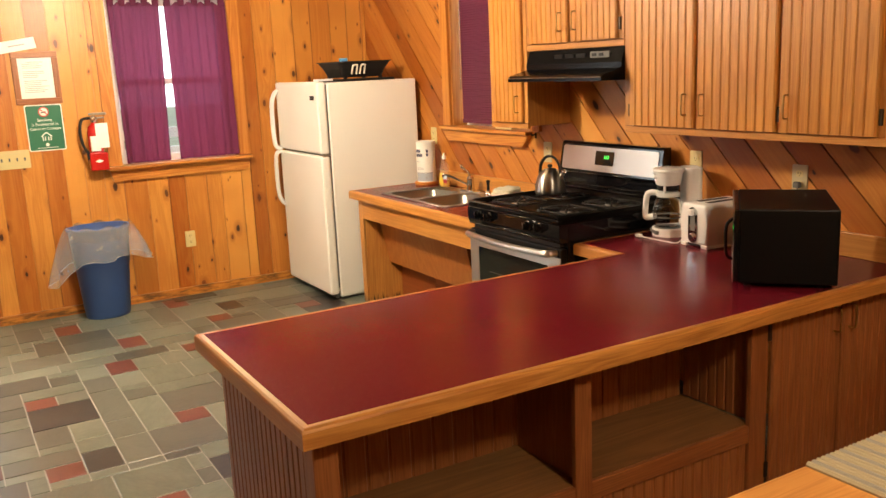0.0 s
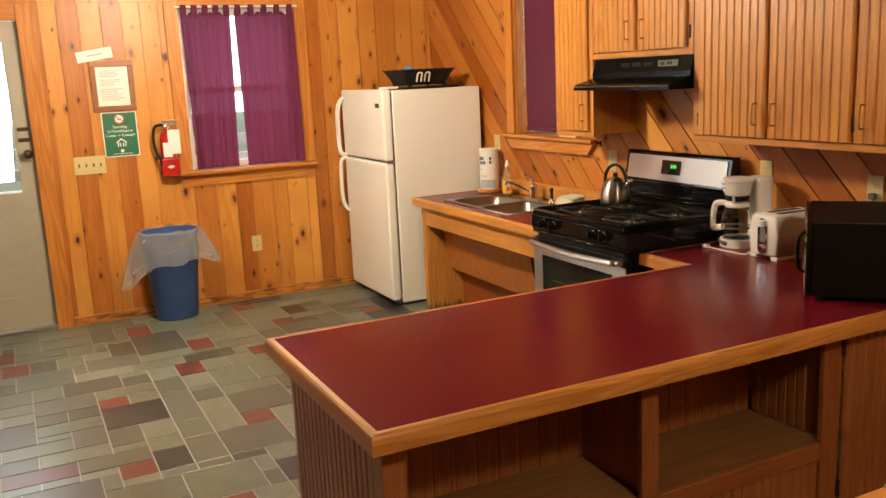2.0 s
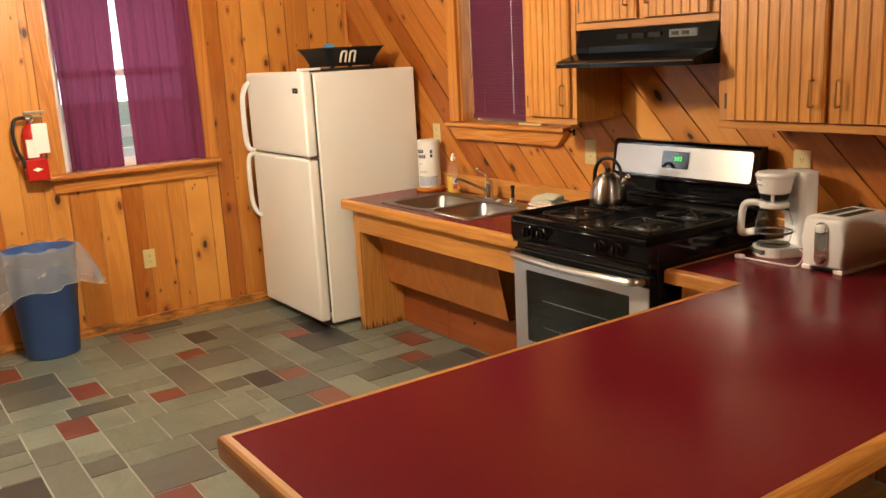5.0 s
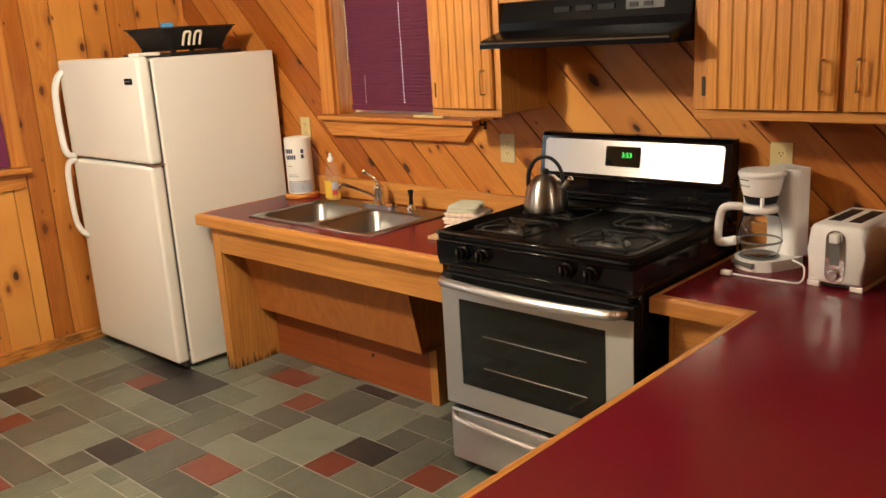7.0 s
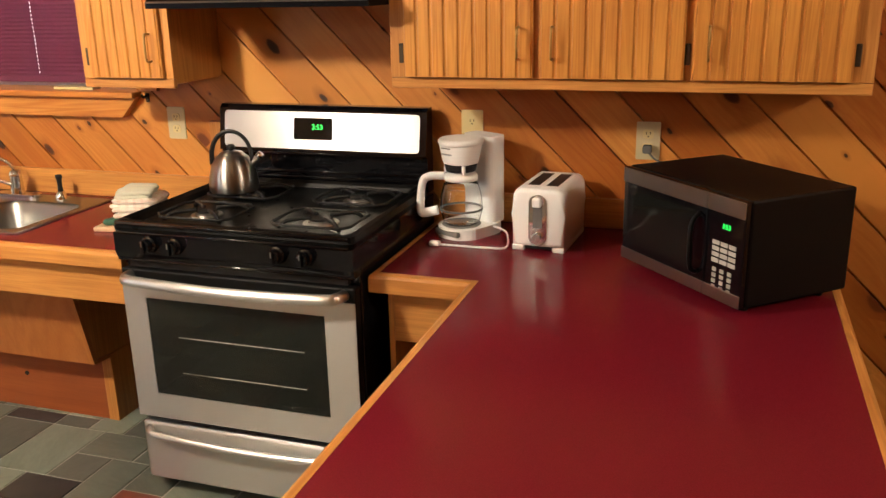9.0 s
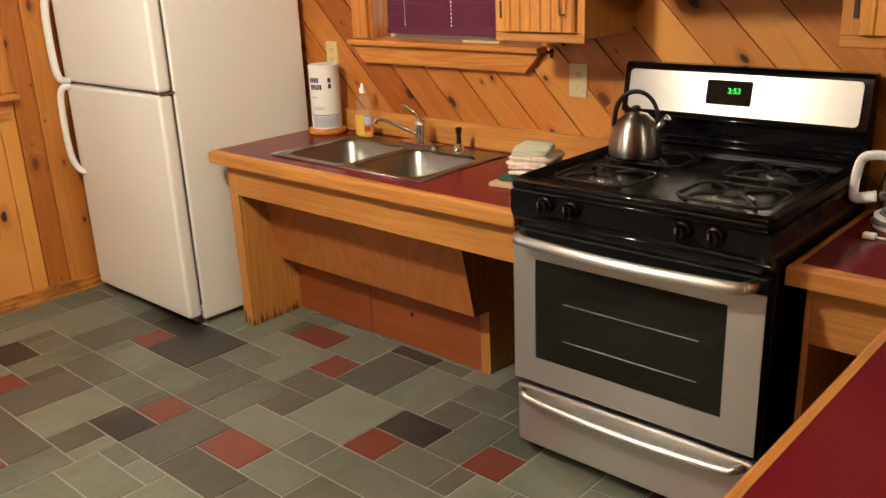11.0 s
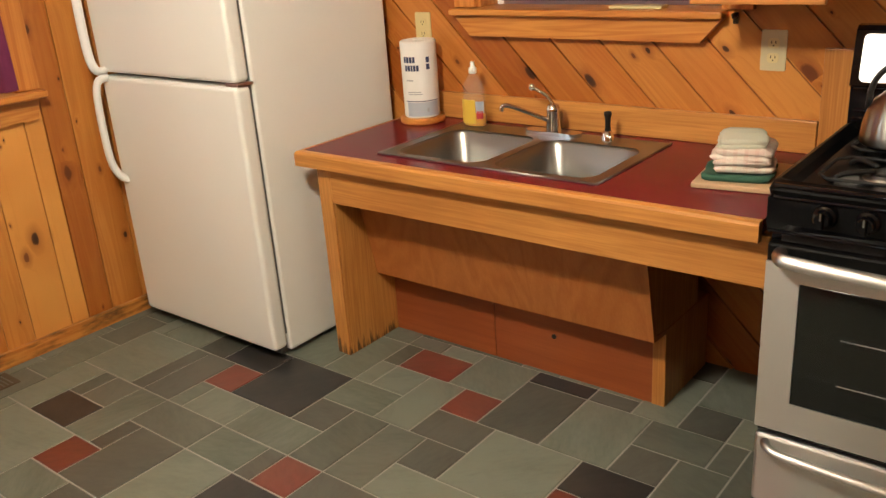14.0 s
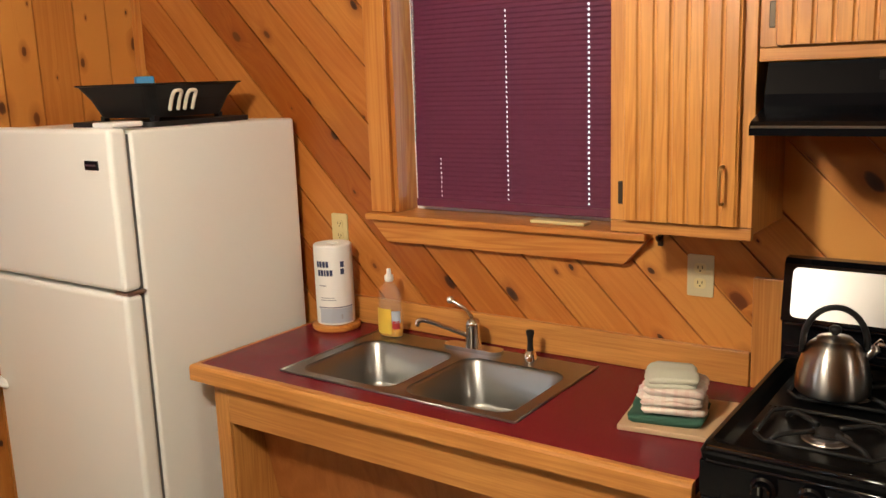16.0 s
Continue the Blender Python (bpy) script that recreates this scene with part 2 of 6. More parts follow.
n.out("Base Color", n.mix(n.math("MULTIPLY", stain, 0.85), plain, (0.03, 0.016, 0.009)))
groove = mat("groove_wood", (0.10, 0.035, 0.01), 0.7)

laminate = mat("burgundy_laminate", (0.115, 0.012, 0.018), 0.28, spec=0.14)
n = Net(laminate)
v, rnd = n.coords(False)
sp = n.noise(v, 420.0, 2.0, 0.6)
n.out("Base Color", n.mix(n.math("MULTIPLY", n.noise(v, 6.0, 3.0), 0.5), n.ramp(sp, (0.35, (0.125, 0.006, 0.013)), (0.7, (0.16, 0.010, 0.020))), (0.14, 0.008, 0.016)))
n.out("Roughness", n.math("MULTIPLY_ADD", n.noise(v, 3.5, 5.0), 0.07, 0.16))
n.bump(sp, 0.05, 0.0005)

white = mat("fridge_enamel", (0.74, 0.73, 0.66), 0.36)
n = Net(white)
v, rnd = n.coords(False)
n.bump(n.noise(v, 340.0, 2.0), 0.14, 0.0008)
n.out("Base Color", n.mix(n.noise(v, 2.0, 4.0), (0.84, 0.84, 0.785), (0.79, 0.79, 0.73)))
n.out("Roughness", n.math("MULTIPLY_ADD", n.noise(v, 5.0), 0.15, 0.3))
white_plastic = mat("white_plastic", (0.80, 0.795, 0.77), 0.32)
cream_plastic = mat("ivory_plastic", (0.62, 0.51, 0.25), 0.4)
# darker copy of the ivory: shade put into the colour of two outlet plates
shaded_ivory_plastic = mat("shaded_ivory_plastic", (0.54, 0.46, 0.27), 0.45)
gasket = mat("grey_gasket", (0.12, 0.12, 0.115), 0.7)


def steel_mat(name, axis, rough=0.26, color=(0.70, 0.685, 0.66), grain=900.0, brushed=0.0):
    m = mat(name, color, rough, 1.0)
    n = Net(m)
    v, rnd = n.coords(False)
    scale = {"X": (0.01, 1, 1), "Z": (1, 1, 0.01), "Y": (1, 0.01, 1)}[axis]
    f = n.noise(n.add("ShaderNodeMapping", {"Vector": v, "Scale": scale}).outputs[0], grain, 2.0)
    smear = n.noise(v, 9.0, 4.0)
    n.out("Roughness", n.math("ADD", n.math("MULTIPLY_ADD", f, 0.05, rough - 0.025), n.math("MULTIPLY", n.math("SUBTRACT", smear, 0.5), 0.04)))
    n.bump(f, 0.015, 0.0004)
    if brushed:
        n.bsdf.inputs["Anisotropic"].default_value = brushed
        n.out("Tangent", n.add("ShaderNodeCombineXYZ", {2: 1.0}).outputs[0])
    return m


steel = steel_mat("brushed_steel", "X", 0.36, (0.56, 0.54, 0.51), brushed=0.8)
burner_metal = steel_mat("sooty_burner_metal", "X", 0.34, (0.34, 0.32, 0.30))
steel_sink = steel_mat("sink_steel", "X", 0.33, (0.29, 0.285, 0.268))
kettle_steel = steel_mat("kettle_steel", "X", 0.3, (0.40, 0.385, 0.36), brushed=0.85)
dim_steel = steel_mat("microwave_steel", "X", 0.33, (0.34, 0.31, 0.28))
chrome = mat("chrome", (0.72, 0.72, 0.72), 0.09, 1.0)
brass = mat("aged_brass", (0.42, 0.27, 0.10), 0.32, 1.0)
hinge_metal = mat("dark_hinge_metal", (0.06, 0.045, 0.03), 0.45, 0.8)
black_gloss = mat("black_enamel", (0.004, 0.004, 0.005), 0.08, spec=0.3)
black_satin = mat("black_satin", (0.004, 0.004, 0.004), 0.4, spec=0.14)
black_matt = mat("black_plastic", (0.009, 0.0085, 0.0085), 0.5, spec=0.3)
iron = mat("cast_iron", (0.012, 0.012, 0.012), 0.5, spec=0.25)
n = Net(iron)
v, rnd = n.coords(False)
n.bump(n.noise(v, 260.0, 3.0), 0.4, 0.001)
cooktop_black = mat("cooktop_enamel", (0.003, 0.003, 0.003), 0.3, spec=0.06)
n = Net(cooktop_black)
n.out("Roughness", n.math("MULTIPLY_ADD", n.noise(n.coords(False)[0], 14.0, 4.0), 0.16, 0.22))
hood_black = mat("hood_enamel", (0.003, 0.0033, 0.0045), 0.2, spec=0.08)
dark_glass = mat("dark_oven_glass", (0.008, 0.009, 0.008), 0.07, spec=0.4)
glass = mat("clear_glass", (1, 1, 1), 0.02)
glass.node_tree.nodes["Principled BSDF"].inputs["Transmission Weight"].default_value = 1.0
glass.node_tree.nodes["Principled BSDF"].inputs["IOR"].default_value = 1.3
green_led = mat("green_digits", (0.05, 0.9, 0.1), 0.4)
n = Net(green_led)
n.bsdf.inputs["Emission Color"].default_value = (0.06, 1.0, 0.12, 1)
n.bsdf.inputs["Emission Strength"].default_value = 1.3
dome_glow = mat("lit_dome_glass", (0.9, 0.85, 0.75), 0.5)
n = Net(dome_glow)
n.bsdf.inputs["Emission Color"].default_value = (1.0, 0.82, 0.58, 1)
n.bsdf.inputs["Emission Strength"].default_value = 9.0
paint_ceiling = mat("ceiling_paint", (0.45, 0.34, 0.22), 0.8)
n = Net(paint_ceiling)
v, rnd = n.coords(False)
n.bump(n.noise(v, 90.0), 0.3, 0.002)
n.out("Base Color", n.mix(n.noise(v, 3.0), (0.46, 0.35, 0.23), (0.40, 0.30, 0.19)))
door_paint = mat("grey_door_paint", (0.42, 0.40, 0.34), 0.45)
n = Net(door_paint)
v, rnd = n.coords(False)
n.out("Base Color", n.mix(n.noise(v, 14.0, 5.0), (0.40, 0.37, 0.30), (0.33, 0.305, 0.24)))
n.bump(n.noise(v, 60.0), 0.1, 0.001)
grout = mat("grey_grout", (0.36, 0.35, 0.31), 0.9)
n = Net(grout)
v, rnd = n.coords(False)
n.bump(n.noise(v, 300.0), 0.5, 0.002)
n.out("Base Color", n.mix(n.noise(v, 5.0, 5.0), (0.40, 0.39, 0.345), (0.24, 0.23, 0.20)))


def slate(name, a, b, rough=0.32):
    """Cleft slate with streaks, clouds and a slightly uneven face."""
    m = mat(name, a, rough, spec=0.32)
    n = Net(m)
    v, rnd = n.coords()
    turn = n.add("ShaderNodeVectorRotate", {"Vector": v, "Angle": n.math("MULTIPLY", rnd, 40.0)}, rotation_type="Z_AXIS").outputs[0]
    st = n.add("ShaderNodeMapping", {"Vector": turn, "Scale": (0.35, 1.0, 1.0)}).outputs[0]
    cloud = n.noise(st, 9.0, 6.0, 0.6, 0.15)
    fine = n.noise(st, 70.0, 4.0, 0.6)
    f = n.math("ADD", n.math("MULTIPLY", cloud, 0.72), n.math("MULTIPLY", fine, 0.42))
    f = n.math("ADD", f, n.math("MULTIPLY", n.math("SUBTRACT", rnd, 0.5), 0.35))
    col = n.ramp(f, (0.25, a), (0.75, b))
    earth = n.ramp(n.noise(turn, 5.0, 5.0, 0.6), (0.42, (0, 0, 0)), (0.9, (1, 1, 1)))
    col = n.mix(n.math("MULTIPLY", earth, 0.3), col, (0.13, 0.105, 0.07))
    n.out("Base Color", col)
    n.out("Roughness", n.math("MULTIPLY_ADD", cloud, 0.12, rough - 0.06))
    n.bump(n.math("ADD", cloud, n.math("MULTIPLY", fine, 0.5)), 0.16, 0.002)
    return m


slate_green = slate("green_grey_slate", (0.087, 0.103, 0.079), (0.174, 0.192, 0.152))
slate_brown = slate("brown_grey_slate", (0.050, 0.053, 0.043), (0.098, 0.099, 0.082))
slate_olive = slate("olive_grey_slate", (0.062, 0.070, 0.055), (0.125, 0.132, 0.106))
slate_black = slate("black_slate", (0.017, 0.017, 0.018), (0.036, 0.036, 0.036))
slate_red = slate("red_slate", (0.10, 0.024, 0.016), (0.175, 0.048, 0.032))


def cloth(name, a, b, trans=0.0, scale=900.0, rough=0.9):
    m = mat(name, a, rough)
    n = Net(m)
    v, rnd = n.coords(False)
    wv = n.noise(v, scale, 2.0)
    n.out("Base Color", n.mix(wv, a, b))
    n.bump(wv, 0.3, 0.0008)
    if trans:
        tr = n.add("ShaderNodeBsdfTranslucent", {"Color": (*b, 1)}).outputs[0]
        mx = n.add("ShaderNodeMixShader", {0: trans, 1: n.bsdf.outputs[0], 2: tr}).outputs[0]
        n.t.links.new(mx, n.t.nodes["Material Output"].inputs["Surface"])
    return m


curtain_cloth = cloth("plum_curtain_cloth", (0.098, 0.012, 0.040), (0.15, 0.021, 0.062), 0.30)
n = Net(curtain_cloth)
veil = n.add("ShaderNodeBsdfTransparent", {"Color": (0.7, 0.32, 0.6, 1)}).outputs[0]
woven = n.t.nodes["Material Output"].inputs["Surface"].links[0].from_socket
n.t.links.new(n.add("ShaderNodeMixShader", {0: 0.020, 1: woven, 2: veil}).outputs[0], n.t.nodes["Material Output"].inputs["Surface"])
blind_mat = cloth("plum_blind_slat", (0.118, 0.018, 0.054), (0.138, 0.023, 0.063), 0.12, 60.0, 0.5)
towel_white = cloth("cream_terry", (0.66, 0.60, 0.48), (0.74, 0.69, 0.57), 0, 500.0)
towel_pink = cloth("pink_check_terry", (0.62, 0.45, 0.36), (0.72, 0.60, 0.50), 0, 500.0)
towel_sage = cloth("sage_cloth", (0.50, 0.50, 0.38), (0.58, 0.57, 0.45), 0, 500.0)
towel_green = cloth("dark_green_cloth", (0.02, 0.07, 0.045), (0.04, 0.11, 0.07), 0, 500.0)
paper = mat("white_paper", (0.80, 0.79, 0.74), 0.85)
n = Net(paper)
v, rnd = n.coords(False)
n.bump(n.noise(v, 500.0), 0.3, 0.0006)
n = Net(towel_pink)
xyz = n.add("ShaderNodeSeparateXYZ", {0: n.coords(False)[0]})
lines = [n.math("GREATER_THAN", n.math("FRACT", n.math("MULTIPLY", xyz.outputs[k], 38.0)), 0.62) for k in (0, 1, 2)]
check = n.math("MULTIPLY", n.math("ADD", lines[0], n.math("ADD", lines[1], lines[2])), 0.3)
n.out("Base Color", n.mix(check, (0.74, 0.67, 0.57), (0.66, 0.47, 0.39)))
print_grey = mat("grey_print", (0.35, 0.35, 0.36), 0.7)
print_blue = mat("navy_print", (0.03, 0.04, 0.10), 0.6)
sign_green = mat("green_sign", (0.012, 0.13, 0.065), 0.4)
sign_red = mat("red_sign_print", (0.5, 0.05, 0.04), 0.4)
red_paint = mat("red_cylinder_paint", (0.42, 0.014, 0.012), 0.25)
blue_plastic = mat("blue_plastic", (0.035, 0.085, 0.26), 0.42)
n = Net(blue_plastic)
v, rnd = n.coords(False)
n.out("Base Color", n.mix(n.noise(v, 6.0, 5.0), (0.04, 0.095, 0.28), (0.03, 0.07, 0.21)))
n.bump(n.noise(v, 220.0), 0.1, 0.0006)
bag_film = mat("clear_bag_film", (0.75, 0.78, 0.82), 0.25)
n = Net(bag_film)
film = n.add("ShaderNodeBsdfTransparent", {"Color": (0.93, 0.95, 0.97, 1)}).outputs[0]
crease = n.noise(n.coords(False)[0], 18.0, 5.0, 0.65)
mx = n.add("ShaderNodeMixShader", {0: n.math("MULTIPLY_ADD", n.math("POWER", crease, 3.0), 0.5, 0.16), 1: film, 2: n.bsdf.outputs[0]}).outputs[0]
n.t.links.new(mx, n.t.nodes["Material Output"].inputs["Surface"])
n.bump(crease, 0.8, 0.01)
bag_fold = mat("milky_bag_fold", (0.80, 0.80, 0.78), 0.3)
bottle_film = mat("clear_bottle_plastic", (0.85, 0.85, 0.8), 0.12)
n = Net(bottle_film)
film = n.add("ShaderNodeBsdfTransparent", {"Color": (0.96, 0.95, 0.90, 1)}).outputs[0]
mx = n.add("ShaderNodeMixShader", {0: 0.08, 1: film, 2: n.bsdf.outputs[0]}).outputs[0]
n.t.links.new(mx, n.t.nodes["Material Output"].inputs["Surface"])
soap_amber = mat("amber_soap", (0.85, 0.45, 0.06), 0.2)
soap_label = mat("yellow_label", (0.75, 0.50, 0.06), 0.45)
worn_base = wood("worn_baseboard_pine", PINE_D, PINE_L, "Y", tint=0.12)
n = Net(worn_base)
smear = n.noise(n.add("ShaderNodeMapping", {"Vector": n.add("ShaderNodeTexCoord").outputs["Object"], "Scale": (1, 0.4, 2.0)}).outputs[0], 16.0, 6.0, 0.65)
grime = n.ramp(smear, (0.44, (0, 0, 0)), (0.62, (1, 1, 1)))
plain = n.bsdf.inputs["Base Color"].links[0].from_socket
n.out("Base Color", n.mix(n.math("MULTIPLY", grime, 0.8), plain, (0.045, 0.028, 0.014)))
haze = mat("bright_overcast", (0.8, 0.85, 0.9), 1.0)
n = Net(haze)
n.bsdf.inputs["Emission Color"].default_value = (0.86, 0.93, 1.0, 1)
n.bsdf.inputs["Emission Strength"].default_value = 2.6
rack_wire = mat("dull_rack_wire", (0.17, 0.165, 0.155), 0.4, 0.7)
ground_mat = mat("outdoor_ground", (0.16, 0.17, 0.10), 0.95)
n = Net(ground_mat)
n.out("Base Color", n.mix(n.noise(n.coords(False)[0], 0.8, 6.0), (0.20, 0.19, 0.13), (0.10, 0.13, 0.06)))

# ---- the room ----
EAST, SOUTH, TOP = 8.6, -6.4, 2.5
K_WIN = (1.29, 2.20, 1.165, 2.10)   # window over the sink: x0, x1, z0, z1
W_WIN = (-1.935, -1.10, 0.972, 2.12)  # window in the west wall: y0, y1, z0, z1
DOOR = (-3.82, -2.92, 0.0, 2.06)


def wall_box(name, axis, a0, a1, depth, openings, label):
    """A wall with openings that go through it: axis 'x' runs along x, with its depth in y."""
    bm = bmesh.new()
    cuts = sorted({a0, a1, *[v for o in openings for v in o[:2]]})
    for u0, u1 in zip(cuts, cuts[1:]):
        spans = [(0.0, TOP)]
        for o in openings:
            if o[0] <= u0 and u1 <= o[1]:
                spans = [(0.0, o[2])] * (o[2] > 0.01) + [(o[3], TOP)]
        for z0, z1 in spans:
            if axis == "x":
                box(u0, u1, depth[0], depth[1], z0, z1, bm=bm)
            else:
                box(depth[0], depth[1], u0, u1, z0, z1, bm=bm)
    ob = part(name, bm, groove)
    return tagged(ob, label, "wall", kind="structure")


wall_north = wall_box("wall_north", "x", -0.02, EAST, (0.0, 0.14), [K_WIN], "kitchen wall of diagonal knotty pine boards")
wall_west = wall_box("wall_west", "y", SOUTH, -0.0, (-0.16, -0.02), [W_WIN, DOOR], "wall of upright knotty pine boards")
wall_south = wall_box("wall_south", "x", 0, EAST, (SOUTH - 0.14, SOUTH), [], "plain pine wall behind the walk")
wall_east = wall_box("wall_east", "y", SOUTH, 0, (EAST, EAST + 0.14), [], "plain pine wall of the living side")
wall_south.data.materials[0] = pine_z
wall_east.data.materials[0] = pine_z
ceiling = tagged(part("ceiling", box(-0.16, EAST + 0.14, SOUTH - 0.14, 0.14, TOP, TOP + 0.1), paint_ceiling), "tan painted ceiling above the kitchen", "ceiling", kind="structure")
ground = tagged(part("ground", box(-400, 400, -400, 400, -0.5, -0.35), ground_mat), "grassy ground outside the cabin", "ground", kind="structure")
backdrop = tagged(part("backdrop", lathe([(60.0, -0.5), (62.0, 34.0)], 2, -2, 0, 48), haze), "pale overcast distance outside the windows", "backdrop", kind="structure")
# glowing panel added close outside so that the blind's holes show bright
tagged(part("backdrop", box(-3.0, 6.0, 3.0, 3.05, -0.34, 4.5), haze), "pale glowing panel added behind the sink window", "backdrop", kind="structure")
floor = tagged(part("floor", box(-0.16, EAST + 0.1, SOUTH - 0.1, 0.1, -0.12, -0.0012), grout), "slate tile floor in mixed sizes and colours", "floor", kind="structure")


def clip(poly, a, b, c):
    """The part of a convex polygon where a*u + b*v <= c."""
    out = []
    for (u0, v0), (u1, v1) in zip(poly, poly[1:] + poly[:1]):
        d0, d1 = a * u0 + b * v0 - c, a * u1 + b * v1 - c
        if d0 <= 0:
            out.append((u0, v0))
        if (d0 < 0 < d1) or (d1 < 0 < d0):
            s = d0 / (d0 - d1)
            out.append((u0 + s * (u1 - u0), v0 + s * (v1 - v0)))
    return out


def board(parent, rects, origin, angle, width, length, to_world, name="plank"):
    """One plank of a panelled wall, cut to the wall's rectangles. Its own x axis runs along the grain."""
    ca, sa = math.cos(angle), math.sin(angle)
    bm = bmesh.new()
    for lo, hi, depth in ((0.0, width, 0.006), (0.0035, width - 0.0035, 0.017)):
        for u0, u1, v0, v1 in rects:
            poly = [(0, lo), (length, lo), (length, hi), (0, hi)]
            for a, b, c in ((1, 0, u1), (-1, 0, -u0), (0, 1, v1), (0, -1, -v0)):
                if poly:
                    poly = clip(poly, a * ca + b * sa, -a * sa + b * ca, c - a * origin[0] - b * origin[1])
            if len(poly) > 2:
                clean = [p for i, p in enumerate(poly) if math.dist(p, poly[i - 1]) > 1e-4]
                if len(clean) > 2:
                    prism(clean, "z", 0.0, depth, bm=bm)
    if not bm.verts:
        bm.free()
        return
    bmesh.ops.recalc_face_normals(bm, faces=bm.faces)
    me = bpy.data.meshes.new(name)
    bm.to_mesh(me)
    bm.free()
    me.materials.append(pine)
    ob = new(name, me)
    ob.matrix_basis = to_world @ Matrix.Translation((origin[0], origin[1], 0)) @ Matrix.Rotation(angle, 4, "Z")
    under(ob, parent)


def around(u0, u1, o):
    """The rectangles of a wall round an opening."""
    return [(u0, o[0], 0, TOP), (o[1], u1, 0, TOP), (o[0], o[1], 0, o[2]), (o[0], o[1], o[3], TOP)]


# diagonal boards on the kitchen wall: u = x, v = z, facing -y
rng = random.Random(4)
north_m = Matrix(((1, 0, 0, 0), (0, 0, -1, 0), (0, 1, 0, 0), (0, 0, 0, 1)))
north_rects = around(0.0, EAST, K_WIN)
ANG = radians(-45)
step = 0.078
while step < 9.9:
    w = 0.134
    along = Vector((math.cos(ANG), math.sin(ANG)))
    across = Vector((-math.sin(ANG), math.cos(ANG)))
    start = across * (step - 0.07) + along * -3.8
    board(wall_north, north_rects, start, ANG, w, 14.0, north_m)
    step += w

# upright boards on the west wall: u = -y, v = z, facing +x
west_m = Matrix(((0, 0, 1, -0.02), (-1, 0, 0, 0), (0, 1, 0, 0), (0, 0, 0, 1)))
west_rects = [(0, -W_WIN[1], 0, TOP), (-W_WIN[1], -W_WIN[0], 0, W_WIN[2]), (-W_WIN[1], -W_WIN[0], W_WIN[3], TOP), (-W_WIN[0], -DOOR[1], 0, TOP), (-DOOR[1], -DOOR[0], DOOR[3], TOP), (-DOOR[0], 6.4, 0, TOP)]
SEAMS = (0.0, 0.16, 0.30, 0.46, 0.60, 0.765, 0.914, 1.019, 1.095, 1.249, 1.358, 1.515, 1.632, 1.775, 1.935, 2.06, 2.18, 2.30, 2.43, 2.567, 2.699, 2.803, 2.95)
seams = list(SEAMS)
while seams[-1] < 6.4:
    seams.append(seams[-1] + rng.choice((0.105, 0.13, 0.145, 0.185)))
for a, b in zip(seams, seams[1:]):
    board(wall_west, west_rects, (b, 0.0), radians(90), b - a, TOP, west_m)


def trim(name, bm, material, label, smooth=False):
    return tagged(part(name, bm, material), label, "trim", kind="structure")


trim("baseboard", box(-0.003, 0.022, DOOR[1] + 0.09, -0.003, 0.0, 0.062, 0.004), worn_base, "worn low pine baseboard under the upright boards")
trim("baseboard", box(2.6, EAST, -0.036, -0.017, 0.0, 0.07, 0.004), pine_x, "low pine baseboard under the diagonal boards")
trim("trim", box(0.0, 0.03, -0.045, -0.017, 0.0, TOP, 0.004), pine_z, "pine strip in the wall corner")

# ---- west window with tab-top curtains ----
win = tagged(new("window_1"), "window with a pine casing behind plum curtains", "window", kind="structure")
win.location = (0, (W_WIN[0] + W_WIN[1]) / 2, W_WIN[2])
y0, y1, z0, z1 = W_WIN
part("casing", box(-0.003, 0.02, y0 - 0.085, y0 + 0.005, z0 + 0.022, z1 + 0.09, 0.003), pine_z, win)
part("casing", box(-0.003, 0.02, y1 - 0.005, y1 + 0.085, z0 + 0.022, z1 + 0.09, 0.003), pine_z, win)
part("casing", box(-0.003, 0.021, y0 + 0.006, y1 - 0.006, z1, z1 + 0.09, 0.003), pine_y, win)
part("window_sill", box(-0.1, 0.075, y0 - 0.100, y1 + 0.085, z0 - 0.004, z0 + 0.021, 0.006), pine_y, win)
part("apron", prism([(y0 - 0.085, z0 - 0.005), (y1 + 0.075, z0 - 0.005), (y1 + 0.055, z0 - 0.085), (y0 - 0.065, z0 - 0.085)], "x", -0.002, 0.022), pine_y, win)
bm = box(-0.12, -0.08, y0, y0 + 0.05, z0 + 0.02, z1)
box(-0.12, -0.08, y1 - 0.05, y1, z0 + 0.02, z1, bm=bm)
box(-0.12, -0.08, y0 + 0.05, y1 - 0.05, z0 + 0.02, z0 + 0.07, bm=bm)
box(-0.12, -0.08, y0 + 0.05, y1 - 0.05, z1 - 0.05, z1, bm=bm)
box(-0.11, -0.075, y0 + 0.05, y1 - 0.05, 1.53, 1.575, bm=bm)
part("window_frame", bm, white_plastic, win)
for a, b in ((z0 + 0.07, 1.53), (1.575, z1 - 0.05)):
    pane = part("pane", box(-0.102, -0.098, y0 + 0.05, y1 - 0.05, a, b), glass, win)
    pane.visible_shadow = False


